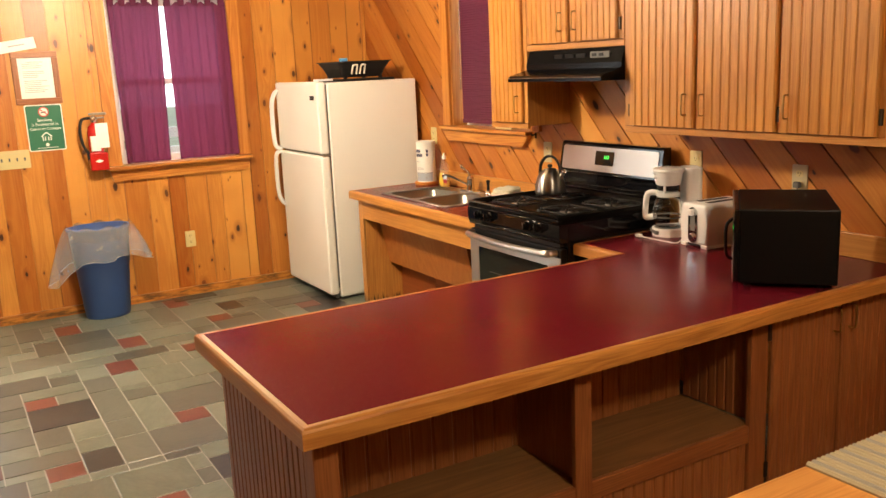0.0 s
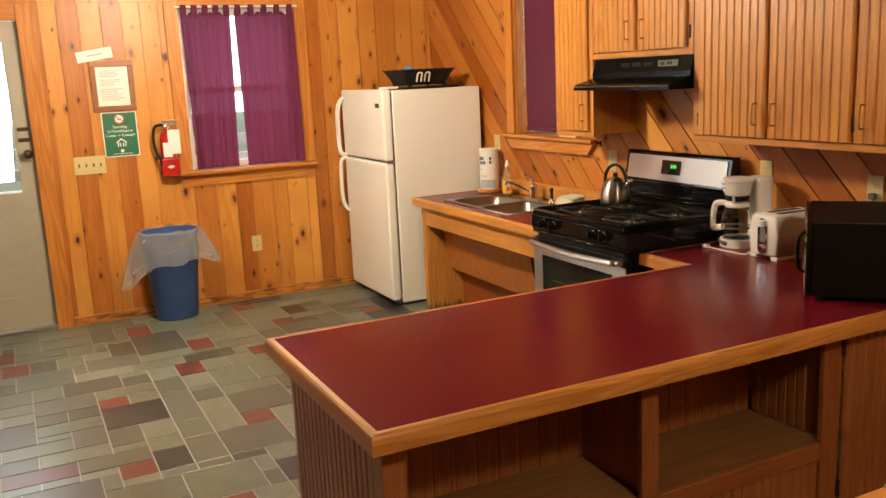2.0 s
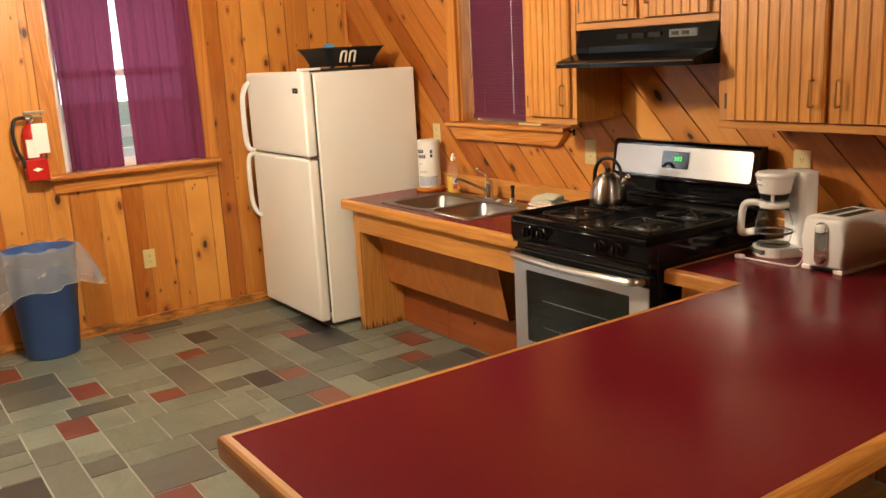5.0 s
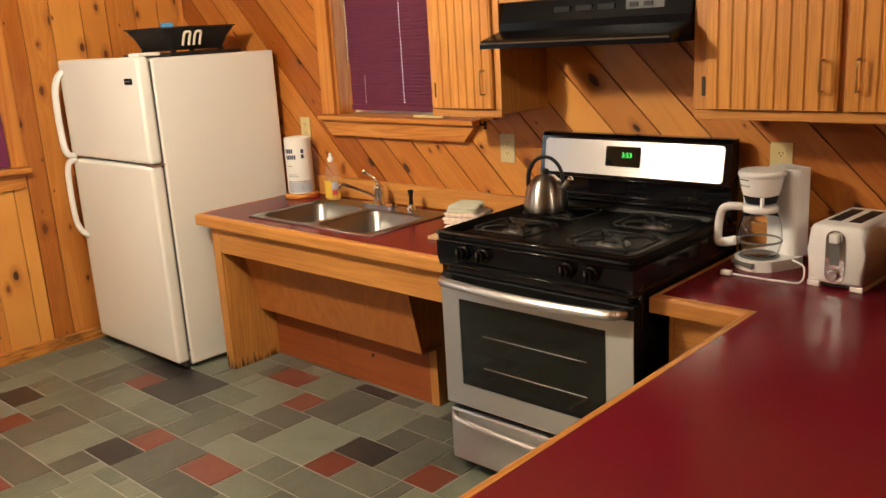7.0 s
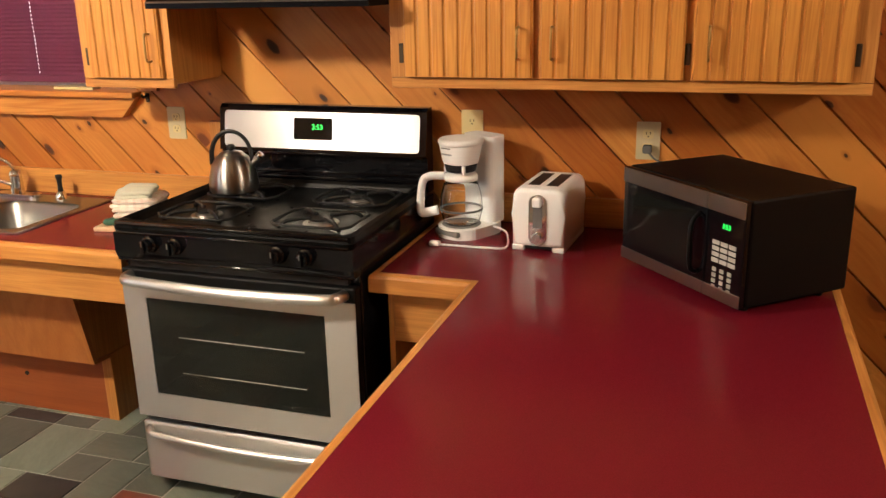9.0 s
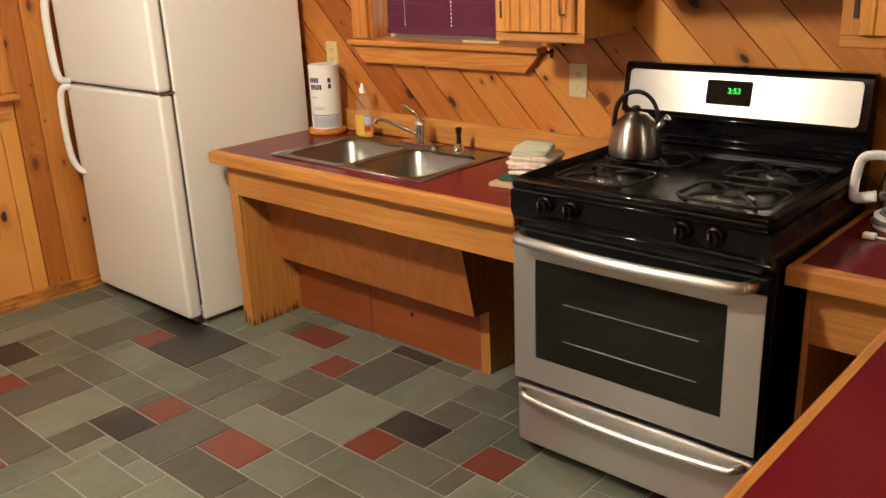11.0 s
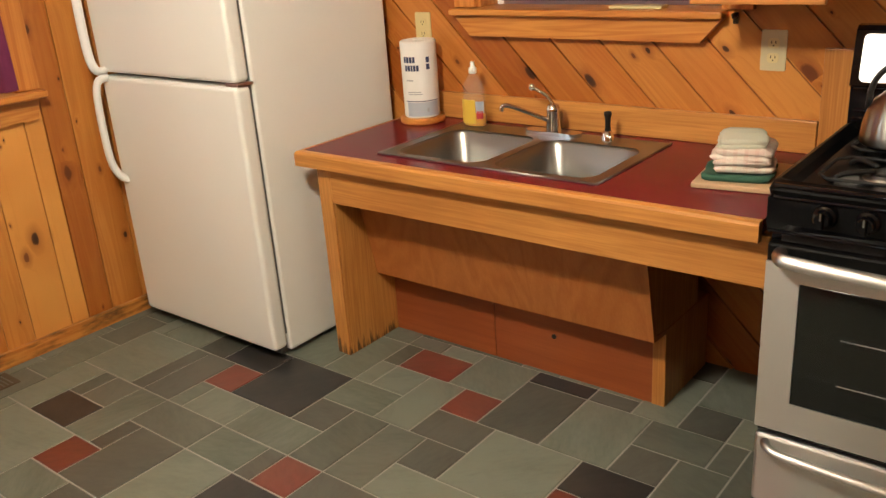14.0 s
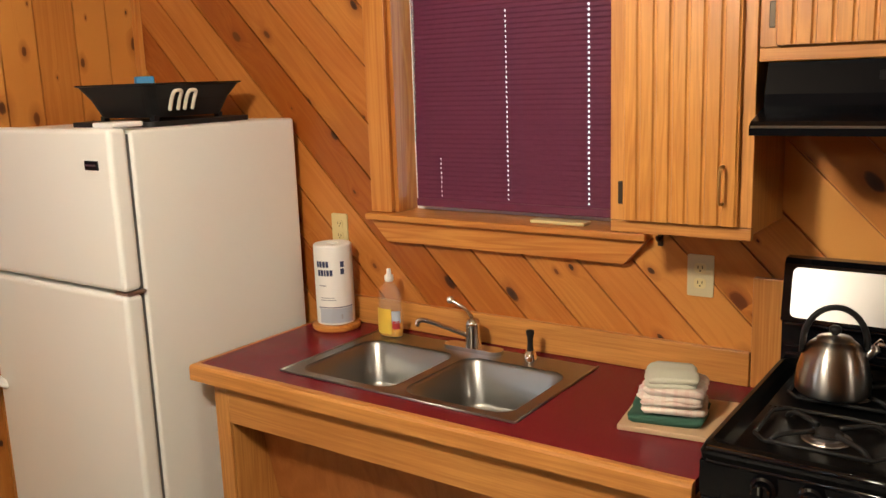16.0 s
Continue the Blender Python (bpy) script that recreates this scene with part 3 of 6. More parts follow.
def curtain(ya, yb, yc, yd, seed):
    """A hanging curtain with tabs; its edges run from ya, yb at the rod to yc, yd at the hem."""
    r = random.Random(seed)
    c = thing("curtain", "sheer plum curtain panel hanging from fabric tabs", "curtain", (0.05, (ya + yb) / 2, 1.0), "window curtains")
    bm = bmesh.new()
    nu, nv = 70, 26
    ph = [r.uniform(0, 6) for _ in range(4)]
    grid = []
    top, hem = 2.075, 1.008
    for j in range(nv + 1):
        t = j / nv
        row = []
        for i in range(nu + 1):
            s = i / nu
            y = (ya + (yb - ya) * s) * (1 - t) + (yc + (yd - yc) * s) * t
            x = 0.050 + (0.010 + 0.008 * t) * math.sin(s * 21 + ph[0] + 0.9 * math.sin(t * 2 + ph[1])) * (0.35 + 0.65 * abs(2 * s - 1)) + 0.006 * math.sin(s * 43 + ph[2] + 0.5 * t) + 0.0025 * math.sin(s * 90 + 3 * t)
            sag = 0.012 * math.cos(s * 10 * math.pi) * (1 - t) ** 12
            row.append(bm.verts.new((x, y, top + (hem - top) * t + sag)))
        grid.append(row)
    for j in range(nv):
        for i in range(nu):
            bm.faces.new((grid[j][i], grid[j][i + 1], grid[j + 1][i + 1], grid[j + 1][i]))
    part("panel", bm, curtain_cloth, c, smooth=True)
    for k in range(5):
        y = ya + (yb - ya) * (0.06 + 0.22 * k)
        part("tab", box(0.034, 0.062, y - 0.02, y + 0.02, 2.06, 2.135, 0.004), curtain_cloth, c)


curtain(-1.915, -1.580, -1.905, -1.602, 1)
curtain(-1.546, -1.120, -1.540, -1.110, 2)
rod = tagged(part("curtain_rod", tube([(0.048, -1.955, 2.122), (0.048, -1.085, 2.122)], 0.008), white_plastic), "thin white curtain rod above the window", "curtain rod")

# ---- window over the sink ----
win2 = tagged(new("window_2"), "window over the sink with a pine casing and lowered blind", "window", kind="structure")
x0, x1, z0, z1 = K_WIN
win2.location = ((x0 + x1) / 2, 0, z0)
part("casing", box(x0 - 0.085, x0 + 0.004, -0.036, -0.016, z0 + 0.012, z1 + 0.09, 0.003), pine_z, win2)
part("casing", box(x1 - 0.004, x1 + 0.085, -0.036, -0.016, z0 + 0.012, z1 + 0.09, 0.003), pine_z, win2)
part("casing", box(x0 + 0.005, x1 - 0.005, -0.037, -0.016, z1, z1 + 0.09, 0.003), pine_x, win2)
part("jamb", box(x0, x0 + 0.018, -0.015, 0.12, z0 + 0.012, z1), pine_z, win2)
part("jamb", box(x1 - 0.018, x1, -0.015, 0.12, z0 + 0.012, z1), pine_z, win2)
part("window_sill", box(x0 - 0.085, x1 + 0.004, -0.075, 0.12, z0 - 0.012, z0 + 0.010, 0.005), pine_x, win2)
part("apron", prism([(x0 - 0.08, z0 - 0.013), (x1 - 0.001, z0 - 0.013), (x1 - 0.068, z0 - 0.085), (x0 - 0.01, z0 - 0.085)], "y", -0.05, -0.016), pine_x, win2)
bm = box(x0 + 0.018, x0 + 0.06, 0.09, 0.12, z0 + 0.01, z1)
box(x1 - 0.06, x1 - 0.018, 0.09, 0.12, z0 + 0.01, z1, bm=bm)
box(x0 + 0.06, x1 - 0.06, 0.09, 0.12, z0 + 0.01, z0 + 0.05, bm=bm)
box(x0 + 0.06, x1 - 0.06, 0.09, 0.12, z1 - 0.05, z1, bm=bm)
part("window_frame", bm, white_plastic, win2)
pane = part("pane", box(x0 + 0.06, x1 - 0.06, 0.103, 0.107, z0 + 0.05, z1 - 0.05), glass, win2)
pane.visible_shadow = False

blind = thing("window_blind", "closed plum mini blind covering the sink window", "blind", (1.75, 0.04, z0 + 0.02))
bx0, bx1 = 1.352, 2.165
zz, k = z0 + 0.046, 0
HOLES, LIT, GAP = (1.452, 1.708, 1.985), (10, 40, 60), (0.0012, 0.0017, 0.0026)
while zz < z1 - 0.05:
    bm = bmesh.new()
    cuts = [bx0, *[h + d for h, g in zip(HOLES, GAP) for d in (-g, g)], bx1]
    for i, (a, b) in enumerate(zip(cuts, cuts[1:])):
        if i % 2 and k < LIT[i // 2]:
            prism([(0.0358, zz + 0.0090), (0.0412, zz + 0.0176), (0.0402, zz + 0.0180), (0.0348, zz + 0.0092)], "x", a, b, bm=bm)
            continue
        prism([(0.0362, zz), (0.0372, zz + 0.0003), (0.0358, zz + 0.0090), (0.0412, zz + 0.0176), (0.0402, zz + 0.0180), (0.0348, zz + 0.0092)], "x", a, b, bm=bm)
    part("slat", bm, blind_mat, blind)
    zz += 0.0152
    k += 1
part("bottom_rail", box(bx0, bx1, 0.027, 0.05, z0 + 0.030, z0 + 0.056, 0.004), blind_mat, blind)
part("head_rail", box(bx0 - 0.01, bx1 + 0.01, 0.02, 0.06, z1 - 0.05, z1, 0.003), blind_mat, blind)
part("tilt_wand", tube([(1.375, 0.018, z1 - 0.06), (1.368, 0.014, z0 + 0.25)], 0.004, 6), bag_film, blind)
tagged(part("window_stop", box(1.82, 2.0, -0.03, 0.02, z0 + 0.0105, z0 + 0.021, 0.003), cream_plastic), "narrow cream strip lying on the window sill", "strip")

hook = thing("cord_hook", "small dark metal cord hook beside the sill", "hook", (2.228, -0.03, 1.15))
part("base", box(2.220, 2.236, -0.022, -0.0172, 1.135, 1.168, 0.002), hinge_metal, hook)
part("peg", tube(smooth_path([(2.228, -0.02, 1.158), (2.230, -0.045, 1.156), (2.232, -0.055, 1.166)], 4), 0.005, 8), hinge_metal, hook, smooth=True)

# ---- outside door ----
door = tagged(new("door_1"), "closed grey painted door with a glazed upper half", "door", kind="structure")
door.location = (0, DOOR[1], 0)
y0, y1, _, z1 = DOOR
part("casing", box(-0.003, 0.022, y1 - 0.015, y1 + 0.085, 0.0, z1 + 0.09, 0.003), pine_z, door)
part("casing", box(-0.003, 0.022, y0 - 0.085, y0 + 0.015, 0.0, z1 + 0.09, 0.003), pine_z, door)
part("casing", box(-0.003, 0.023, y0 + 0.016, y1 - 0.016, z1 - 0.01, z1 + 0.09, 0.003), pine_y, door)
part("threshold", box(-0.16, 0.0, y0, y1, -0.003, 0.02, 0.004), dim_steel, door)
bm = box(-0.075, -0.035, y0 + 0.01, y0 + 0.12, 0.025, z1 - 0.01)
box(-0.075, -0.035, y1 - 0.12, y1 - 0.01, 0.025, z1 - 0.01, bm=bm)
box(-0.075, -0.035, y0 + 0.12, y1 - 0.12, z1 - 0.14, z1 - 0.01, bm=bm)
box(-0.075, -0.035, y0 + 0.12, y1 - 0.12, 0.82, 0.95, bm=bm)
box(-0.075, -0.035, y0 + 0.12, y1 - 0.12, 0.025, 0.25, bm=bm)
part("door_leaf", bm, door_paint, door)
part("door_panel", box(-0.066, -0.046, y0 + 0.12, y1 - 0.12, 0.25, 0.82), door_paint, door)
pane = part("pane", box(-0.058, -0.052, y0 + 0.12, y1 - 0.12, 0.95, z1 - 0.14), glass, door)
pane.visible_shadow = False
bm = lathe([(0, 0), (0.012, 0.0), (0.012, 0.02), (0.026, 0.03), (0.03, 0.045), (0.022, 0.06), (0, 0.064)], 0, 0, 0, 20)
bm.transform(pose(-0.036, y1 - 0.055, 1.20, 0, 90, 0))
part("door_knob", bm, hinge_metal, door, smooth=True)
for zz in (1.28, 1.35):
    part("latch", box(-0.036, -0.02, y1 - 0.10, y1 - 0.03, zz, zz + 0.025, 0.004), hinge_metal, door)
fence = thing("porch_rail", "white slatted porch rail outside the door", "railing", (-1.6, -3.3, 0))
for zz in (0.55, 0.72, 0.89, 1.06):
    part("rail", box(-1.62, -1.58, -6.0, -0.6, zz, zz + 0.09, 0.004), white_plastic, fence)
for yy in (-5.8, -4.4, -3.0, -1.6):
    part("post", box(-1.58, -1.49, yy, yy + 0.09, -0.35, 1.2, 0.004), white_plastic, fence)

# ---- ceiling lamps ----
# domes out of view, one at each light, the added fill included
for lx, ly, _ in LAMPS:
    c = thing("ceiling_lamp", "unseen round dome ceiling lamp with warm lit glass", "lamp", (lx, ly, TOP), "ceiling lamps")
    part("base_plate", lathe([(0, 0), (0.17, 0), (0.17, -0.03), (0.165, -0.035), (0, -0.035)], lx, ly, TOP - 0.001, 36), brass, c, smooth=False)
    part("dome", lathe([(0.155, -0.036), (0.15, -0.07), (0.12, -0.105), (0.07, -0.128), (0, -0.136)], lx, ly, TOP, 36), dome_glow, c, smooth=True)

# ---- cabinets and counters ----


def beadboard(u0, u1, z0, z1, front, back, facing, pitch=0.042, bm=None):
    """An upright beaded board: grooves between half-round beads. facing: '-y', '+x' or '+y'."""
    bm = bm or bmesh.new()
    n_beads = max(2, round((u1 - u0) / pitch))
    p = (u1 - u0) / n_beads
    prof = []
    for i in range(n_beads):
        a = u0 + i * p
        prof += [(a, 0.005), (a + 0.0035, 0.0045), (a + 0.006, 0.0), (a + p - 0.0060, 0.0), (a + p - 0.0025, 0.0045)]
    prof.append((u1, 0.005))
    sign = 1 if back > front else -1

    def at(u, d, z):
        w = front + sign * d
        return (u, w, z) if facing in ("-y", "+y") else (w, u, z)

    depth = abs(back - front)
    lo = [bm.verts.new(at(u, d, z0)) for u, d in prof]
    hi = [bm.verts.new(at(u, d, z1)) for u, d in prof]
    lb = [bm.verts.new(at(u, depth, z0)) for u in (u0, u1)]
    hb = [bm.verts.new(at(u, depth, z1)) for u in (u0, u1)]
    for i in range(len(prof) - 1):
        bm.faces.new((lo[i], lo[i + 1], hi[i + 1], hi[i]))
    bm.faces.new((lb[0], hb[0], hb[1], lb[1]))
    bm.faces.new((lo[0], hi[0], hb[0], lb[0]))
    bm.faces.new((lo[-1], lb[1], hb[1], hi[-1]))
    bm.faces.new(lo + [lb[1], lb[0]])
    bm.faces.new(hi + [hb[1], hb[0]])
    return bm


def pull(parent, c, facing, length=0.085):
    """A small bent wire handle, upright, on a door face at c."""
    out = Vector({"-y": (0, -1, 0), "+x": (1, 0, 0)}[facing])
    up, c = Vector((0, 0, 1)), Vector(c)
    h = length / 2
    pts = smooth_path([c - up * h, c - up * h + out * 0.020, c - up * (h - 0.012) + out * 0.027, c + up * (h - 0.012) + out * 0.027, c + up * h + out * 0.020, c + up * h], 4)
    handle = part("handle", tube(pts, 0.0036, 8), brass, parent, "bent brass wire handle", smooth=True)
    return handle


def hinge(parent, c, facing):
    x, y, z = c
    bm = box(x - 0.007, x + 0.007, y - 0.006, y + 0.003, z - 0.028, z + 0.028, 0.002) if facing == "-y" else box(x - 0.003, x + 0.006, y - 0.007, y + 0.007, z - 0.028, z + 0.028, 0.002)
    part("hinge", bm, hinge_metal, parent, "dark metal hinge")


def wall_cabinet(x0, x1, z0, z1, doors, label, rail=0.030):
    """A wall cabinet with an oak face frame and beaded doors: (x0, x1, handle_x, hinge_x)."""
    c = thing("wall_cabinet", label, "cabinet", ((x0 + x1) / 2, -0.15, z0), "wall cabinets")
    part("body", box(x0 + 0.002, x1 - 0.002, -0.287, -0.0185, z0 + 0.012, z1, 0.002), oak_z, c)
    part("bottom_rail", box(x0, x1, -0.306, -0.288, z0, z0 + rail, 0.003), oak_x, c)
    edges = [x0] + [v for d in doors for v in d[:2]] + [x1]
    for a, b in zip(edges[::2], edges[1::2]):
        part("stile", box(a, b, -0.3055, -0.2885, z0 + rail + 0.0005, z1, 0.002), oak_z, c)
    for d0, d1, hx, gx in doors:
        door_ = part("cabinet_door", beadboard(d0 - 0.004, d1 + 0.004, z0 + rail + 0.004, z1 - 0.02, -0.325, -0.307, "-y"), bead_oak, c)
        pull(door_, (hx, -0.325, z0 + rail + 0.10), "-y")
        hinge(door_, (gx, -0.3075, z0 + rail + 0.07), "-y")
    return c


bead_oak = wood("oak_beadboard", (0.34, 0.120, 0.019), (0.64, 0.295, 0.060), "Z", ring=15, tint=0.1, fine=0.6, weight=0.3)
wall_cabinet(2.205, 2.552, 1.222, 2.15, [(2.248, 2.518, 2.49, 2.235)], "oak wall cabinet with one beaded door beside the sink window")
wall_cabinet(2.556, 3.298, 1.625, 2.15, [(2.595, 2.905, 2.868, 2.583), (2.945, 3.258, 2.98, 3.272)], "short oak wall cabinet with two beaded doors above the hood")
wall_cabinet(3.302, 4.595, 1.238, 2.15, [(3.352, 3.724, 3.690, 3.338), (3.752, 4.130, 3.785, 4.142), (4.158, 4.540, 4.195, 4.552)], "long oak wall cabinet with three beaded doors")

# range hood
hood = thing("range_hood", "black enamel range hood under the short cabinet", "range hood", (2.93, -0.2, 1.47))
part("body", prism([(-0.018, 1.623), (-0.30, 1.623), (-0.325, 1.555), (-0.325, 1.506), (-0.018, 1.506)], "x", 2.575, 3.300), hood_black, hood)
bm = prism([(-0.018, 1.505), (-0.327, 1.530), (-0.43, 1.503), (-0.445, 1.493), (-0.445, 1.474), (-0.018, 1.474)], "x", 2.577, 3.298)
part("canopy", bm, hood_black, hood)
for i in range(3):
    part("vent", box(2.80 + i * 0.085, 2.865 + i * 0.085, -0.317, -0.30, 1.580, 1.600, 0.002), black_satin, hood)
part("switch_plate", box(3.075, 3.21, -0.3175, -0.30, 1.576, 1.606, 0.002), gasket, hood)
for i in range(2):
    part("switch", box(3.09 + i * 0.05, 3.12 + i * 0.05, -0.3215, -0.317, 1.584, 1.598, 0.001), black_matt, hood)
part("front_edge", tube([(2.581, -0.4455, 1.492), (3.294, -0.4455, 1.492)], 0.0028, 6), dim_steel, hood)

CT = 0.772


def counter_slab(name, outline, mat_top, label):
    """A laminate slab whose oak edge bands are parts."""
    c = thing(name, label, "countertop", (*outline[0], CT - 0.04))
    bm = prism(outline, "z", CT - 0.036, CT)
    part("laminate_top", bm, mat_top, c)
    return c


def band(parent, a, b, out, miter=(0, 0), r=0.010):
    """An oak edge band from a to b (x, y), standing out towards out; mitred at joined ends."""
    a, b, o = Vector((*a, 0)), Vector((*b, 0)), Vector((*out, 0))
    d = (b - a).normalized()
    prof = [(0.0, CT - 0.051), (0.024, CT - 0.051), (0.024, CT - r), (0.024 - r * 0.3, CT - r * 0.3), (0.024 - r, CT + 0.001), (0.0, CT + 0.001)]
    bm = bmesh.new()
    ends = []
    for p, s in ((a, -miter[0]), (b, miter[1])):
        ends.append([bm.verts.new(p + o * w + d * (s * w) + Vector((0, 0, h))) for w, h in prof])
    bm.faces.new(ends[0])
    bm.faces.new(ends[1][::-1])
    for i in range(len(prof)):
        j = (i + 1) % len(prof)
        bm.faces.new((ends[0][i], ends[1][i], ends[1][j], ends[0][j]))
    return part("edge_band", bm, oak_x if abs(d.x) > 0.5 else oak_y, parent, "rounded oak edge band")


PX0, PX1, PY = 3.632, 4.535, -2.395
pen = counter_slab("peninsula_countertop", [(3.372, -0.018), (3.372, -0.629), (PX0 + 0.024, -0.629), (PX0 + 0.024, PY), (PX1, PY), (PX1, -0.018)], laminate, "burgundy laminate peninsula countertop with rounded oak edges")
band(pen, (PX0 + 0.024, PY), (PX1, PY), (0, -1), (1, 1))
band(pen, (PX1, PY), (PX1, -0.018), (1, 0), (1, 0))
band(pen, (PX0 + 0.024, PY), (PX0 + 0.024, -0.629), (-1, 0), (1, -1))
band(pen, (3.372, -0.629), (PX0 + 0.024, -0.629), (0, -1), (1, -1))
band(pen, (3.372, -0.629), (3.372, -0.018), (-1, 0), (1, 0))

part("backsplash", box(3.372, PX1, -0.038, -0.0178, CT + 0.0005, 0.868, 0.003), oak_x, pen)

# peninsula base: open shelves, then two doors, facing the living side
base = thing("peninsula_cabinet", "oak peninsula base with open shelves and beaded panels", "cabinet", (4.05, -1.2, 0))
FX = 4.476
part("end_panel", beadboard(PX0 + 0.055, FX - 0.002, 0.0, CT - 0.0445, PY + 0.035, PY + 0.055, "-y"), bead_z, base)
part("corner_post", box(FX - 0.07, FX + 0.0, PY + 0.028, PY + 0.095, 0.0, CT - 0.0445, 0.004), bead_z, base)
part("inner_side", beadboard(PY + 0.056, -0.66, 0.0, CT - 0.0445, PX0 + 0.058, PX0 + 0.075, "+x"), bead_z, base)
for a, b in ((-1.562, -1.500), (-0.818, -0.735)):
    part("post", box(FX - 0.020, FX, a, b, 0.0, CT - 0.0445, 0.003), bead_z, base)
part("divider", box(4.135, FX - 0.021, -1.530, -1.508, 0.3395, CT - 0.0445), bead_z, base)
part("divider", beadboard(4.135, FX - 0.021, 0.3395, CT - 0.0445, -0.782, -0.765, "-y"), bead_z, base)
part("back_board", beadboard(PY + 0.096, -0.79, 0.3395, CT - 0.0445, 4.134, 4.115, "+x", 0.075), bead_z, base)
for a, b in ((PY + 0.096, -1.5625), (-1.4995, -0.8185)):
    part("shelf_board", box(4.115, FX - 0.021, a - 0.03, b + 0.03, 0.318, 0.3375), shelf_wood, base, "worn dark shelf board")
    part("shelf_rail", box(FX - 0.020, FX - 0.002, a, b, 0.277, 0.3385, 0.003), bead_y, base)
    part("lower_panel", beadboard(a, b, 0.06, 0.2765, FX - 0.010, FX - 0.024, "+x"), bead_z, base)
part("toe_kick", box(FX - 0.05, FX - 0.026, PY + 0.1, -0.02, 0.0, 0.0595), bead_y, base)
part("top_rail", box(FX - 0.019, FX - 0.001, -0.7345, -0.02, CT - 0.075, CT - 0.0445, 0.002), bead_y, base)
part("centre_stile", box(FX - 0.019, FX - 0.001, -0.392, -0.352, 0.06, CT - 0.0755, 0.002), bead_z, base)
for a, b, hy, gy in ((-0.728, -0.387, -0.415, -0.735), (-0.357, -0.03, -0.33, -0.026)):
    d = part("cabinet_door", beadboard(a, b, 0.075, CT - 0.07, FX + 0.014, FX + 0.0005, "+x"), bead_z, base)
    pull(d, (FX + 0.014, hy, CT - 0.13), "+x")
    for zz in (0.16, CT - 0.12):
        hinge(d, (FX + 0.001, gy, zz), "+x")
part("filler_panel", box(3.40, PX0 + 0.05, -0.60, -0.585, 0.56, CT - 0.0445, 0.002), oak_x, base)
part("corner_side", box(3.384, 3.4, -0.60, -0.02, 0.0, CT - 0.0445), oak_z, base)

# ---- sink counter ----
SX0, SX1, SF = 0.984, 2.546, -0.638
sinkc = thing("sink_countertop", "low burgundy laminate sink countertop with oak edges", "countertop", (1.75, -0.3, CT - 0.04))
HX0, HX1, HY0, HY1 = 1.285, 2.045, -0.545, -0.105
outer = [(SX0, SF), (SX1, SF), (SX1, -0.018), (SX0, -0.018)]
hole = [(HX0, HY0), (HX1, HY0), (HX1, HY1), (HX0, HY1)]
bm = bmesh.new()
loops = [[bm.verts.new((x, y, z)) for x, y in pts] for z in (CT - 0.036, CT) for pts in (outer, hole)]
for i in range(4):
    j = (i + 1) % 4
    bm.faces.new((loops[0][i], loops[0][j], loops[1][j], loops[1][i]))
    bm.faces.new((loops[2][i], loops[2][j], loops[3][j], loops[3][i]))
    bm.faces.new((loops[0][i], loops[0][j], loops[2][j], loops[2][i]))
    bm.faces.new((loops[1][i], loops[1][j], loops[3][j], loops[3][i]))
part("laminate_top", bm, laminate, sinkc)
band(sinkc, (SX0, SF), (SX1, SF), (0, -1), (1, 0))
band(sinkc, (SX0, SF), (SX0, -0.018), (-1, 0), (1, 0))
part("backsplash", box(SX0, 2.485, -0.038, -0.0178, CT + 0.0005, 0.868, 0.003), oak_x, sinkc)
tagged(part("trim_board", box(2.488, 2.575, -0.036, -0.0178, CT + 0.0005, 1.075, 0.003), oak_z), "upright oak board between backsplash and range", "trim")

sbase = thing("sink_cabinet", "open oak sink stand with a slanted pipe cover", "cabinet", (1.75, -0.3, 0))
part("side_panel", prism([(-0.612, 0.0), (-0.612, CT - 0.0445), (-0.02, CT - 0.0445), (-0.02, 0.0)], "x", 1.022, 1.042), oak_wet, sbase, "oak side panel with water stains at the foot")
part("leg", box(1.020, 1.080, -0.622, -0.6125, 0.0, CT - 0.0445, 0.002), oak_wet, sbase)
part("inner_panel", box(1.066, 1.081, -0.610, -0.336, 0.0, 0.70, 0.002), oak_wet, sbase)
part("front_apron", box(1.0805, 2.56, -0.622, -0.600, 0.590, CT - 0.046, 0.003), oak_x, sbase)
part("pipe_cover", prism([(-0.515, 0.62), (-0.440, 0.265), (-0.35, 0.258), (-0.35, 0.27), (-0.425, 0.28), (-0.500, 0.62)], "x", 1.083, 2.190), ply, sbase)
part("pipe_cover_end", prism([(-0.499, 0.62), (-0.426, 0.282), (-0.351, 0.272), (-0.12, 0.272), (-0.12, 0.62)], "x", 2.173, 2.188), oak_z, sbase)
part("low_panel", box(1.083, 1.545, -0.352, -0.335, 0.0, 0.268), ply_red, sbase)
part("low_panel", box(1.549, 2.145, -0.352, -0.335, 0.0, 0.268), ply_red, sbase)
part("right_leg", box(2.146, 2.190, -0.356, -0.03, 0.0, 0.2705, 0.003), oak_z, sbase)
bm = lathe([(0, 0), (0.009, 0), (0.009, 0.003), (0, 0.003)], 0, 0, 0, 14)
bm.transform(pose(1.79, -0.3525, 0.145, 90, 0, 0))
part("pipe_hole", bm, black_matt, sbase)

# stainless double sink
sink = thing("kitchen_sink", "stainless steel double bowl drop-in sink", "sink", (1.66, -0.3, CT))
RX0, RX1, RY0, RY1 = 1.262, 2.068, -0.565, -0.085
bowls = [(1.300, 1.648), (1.682, 2.030)]
BY0, BY1 = -0.535, -0.185


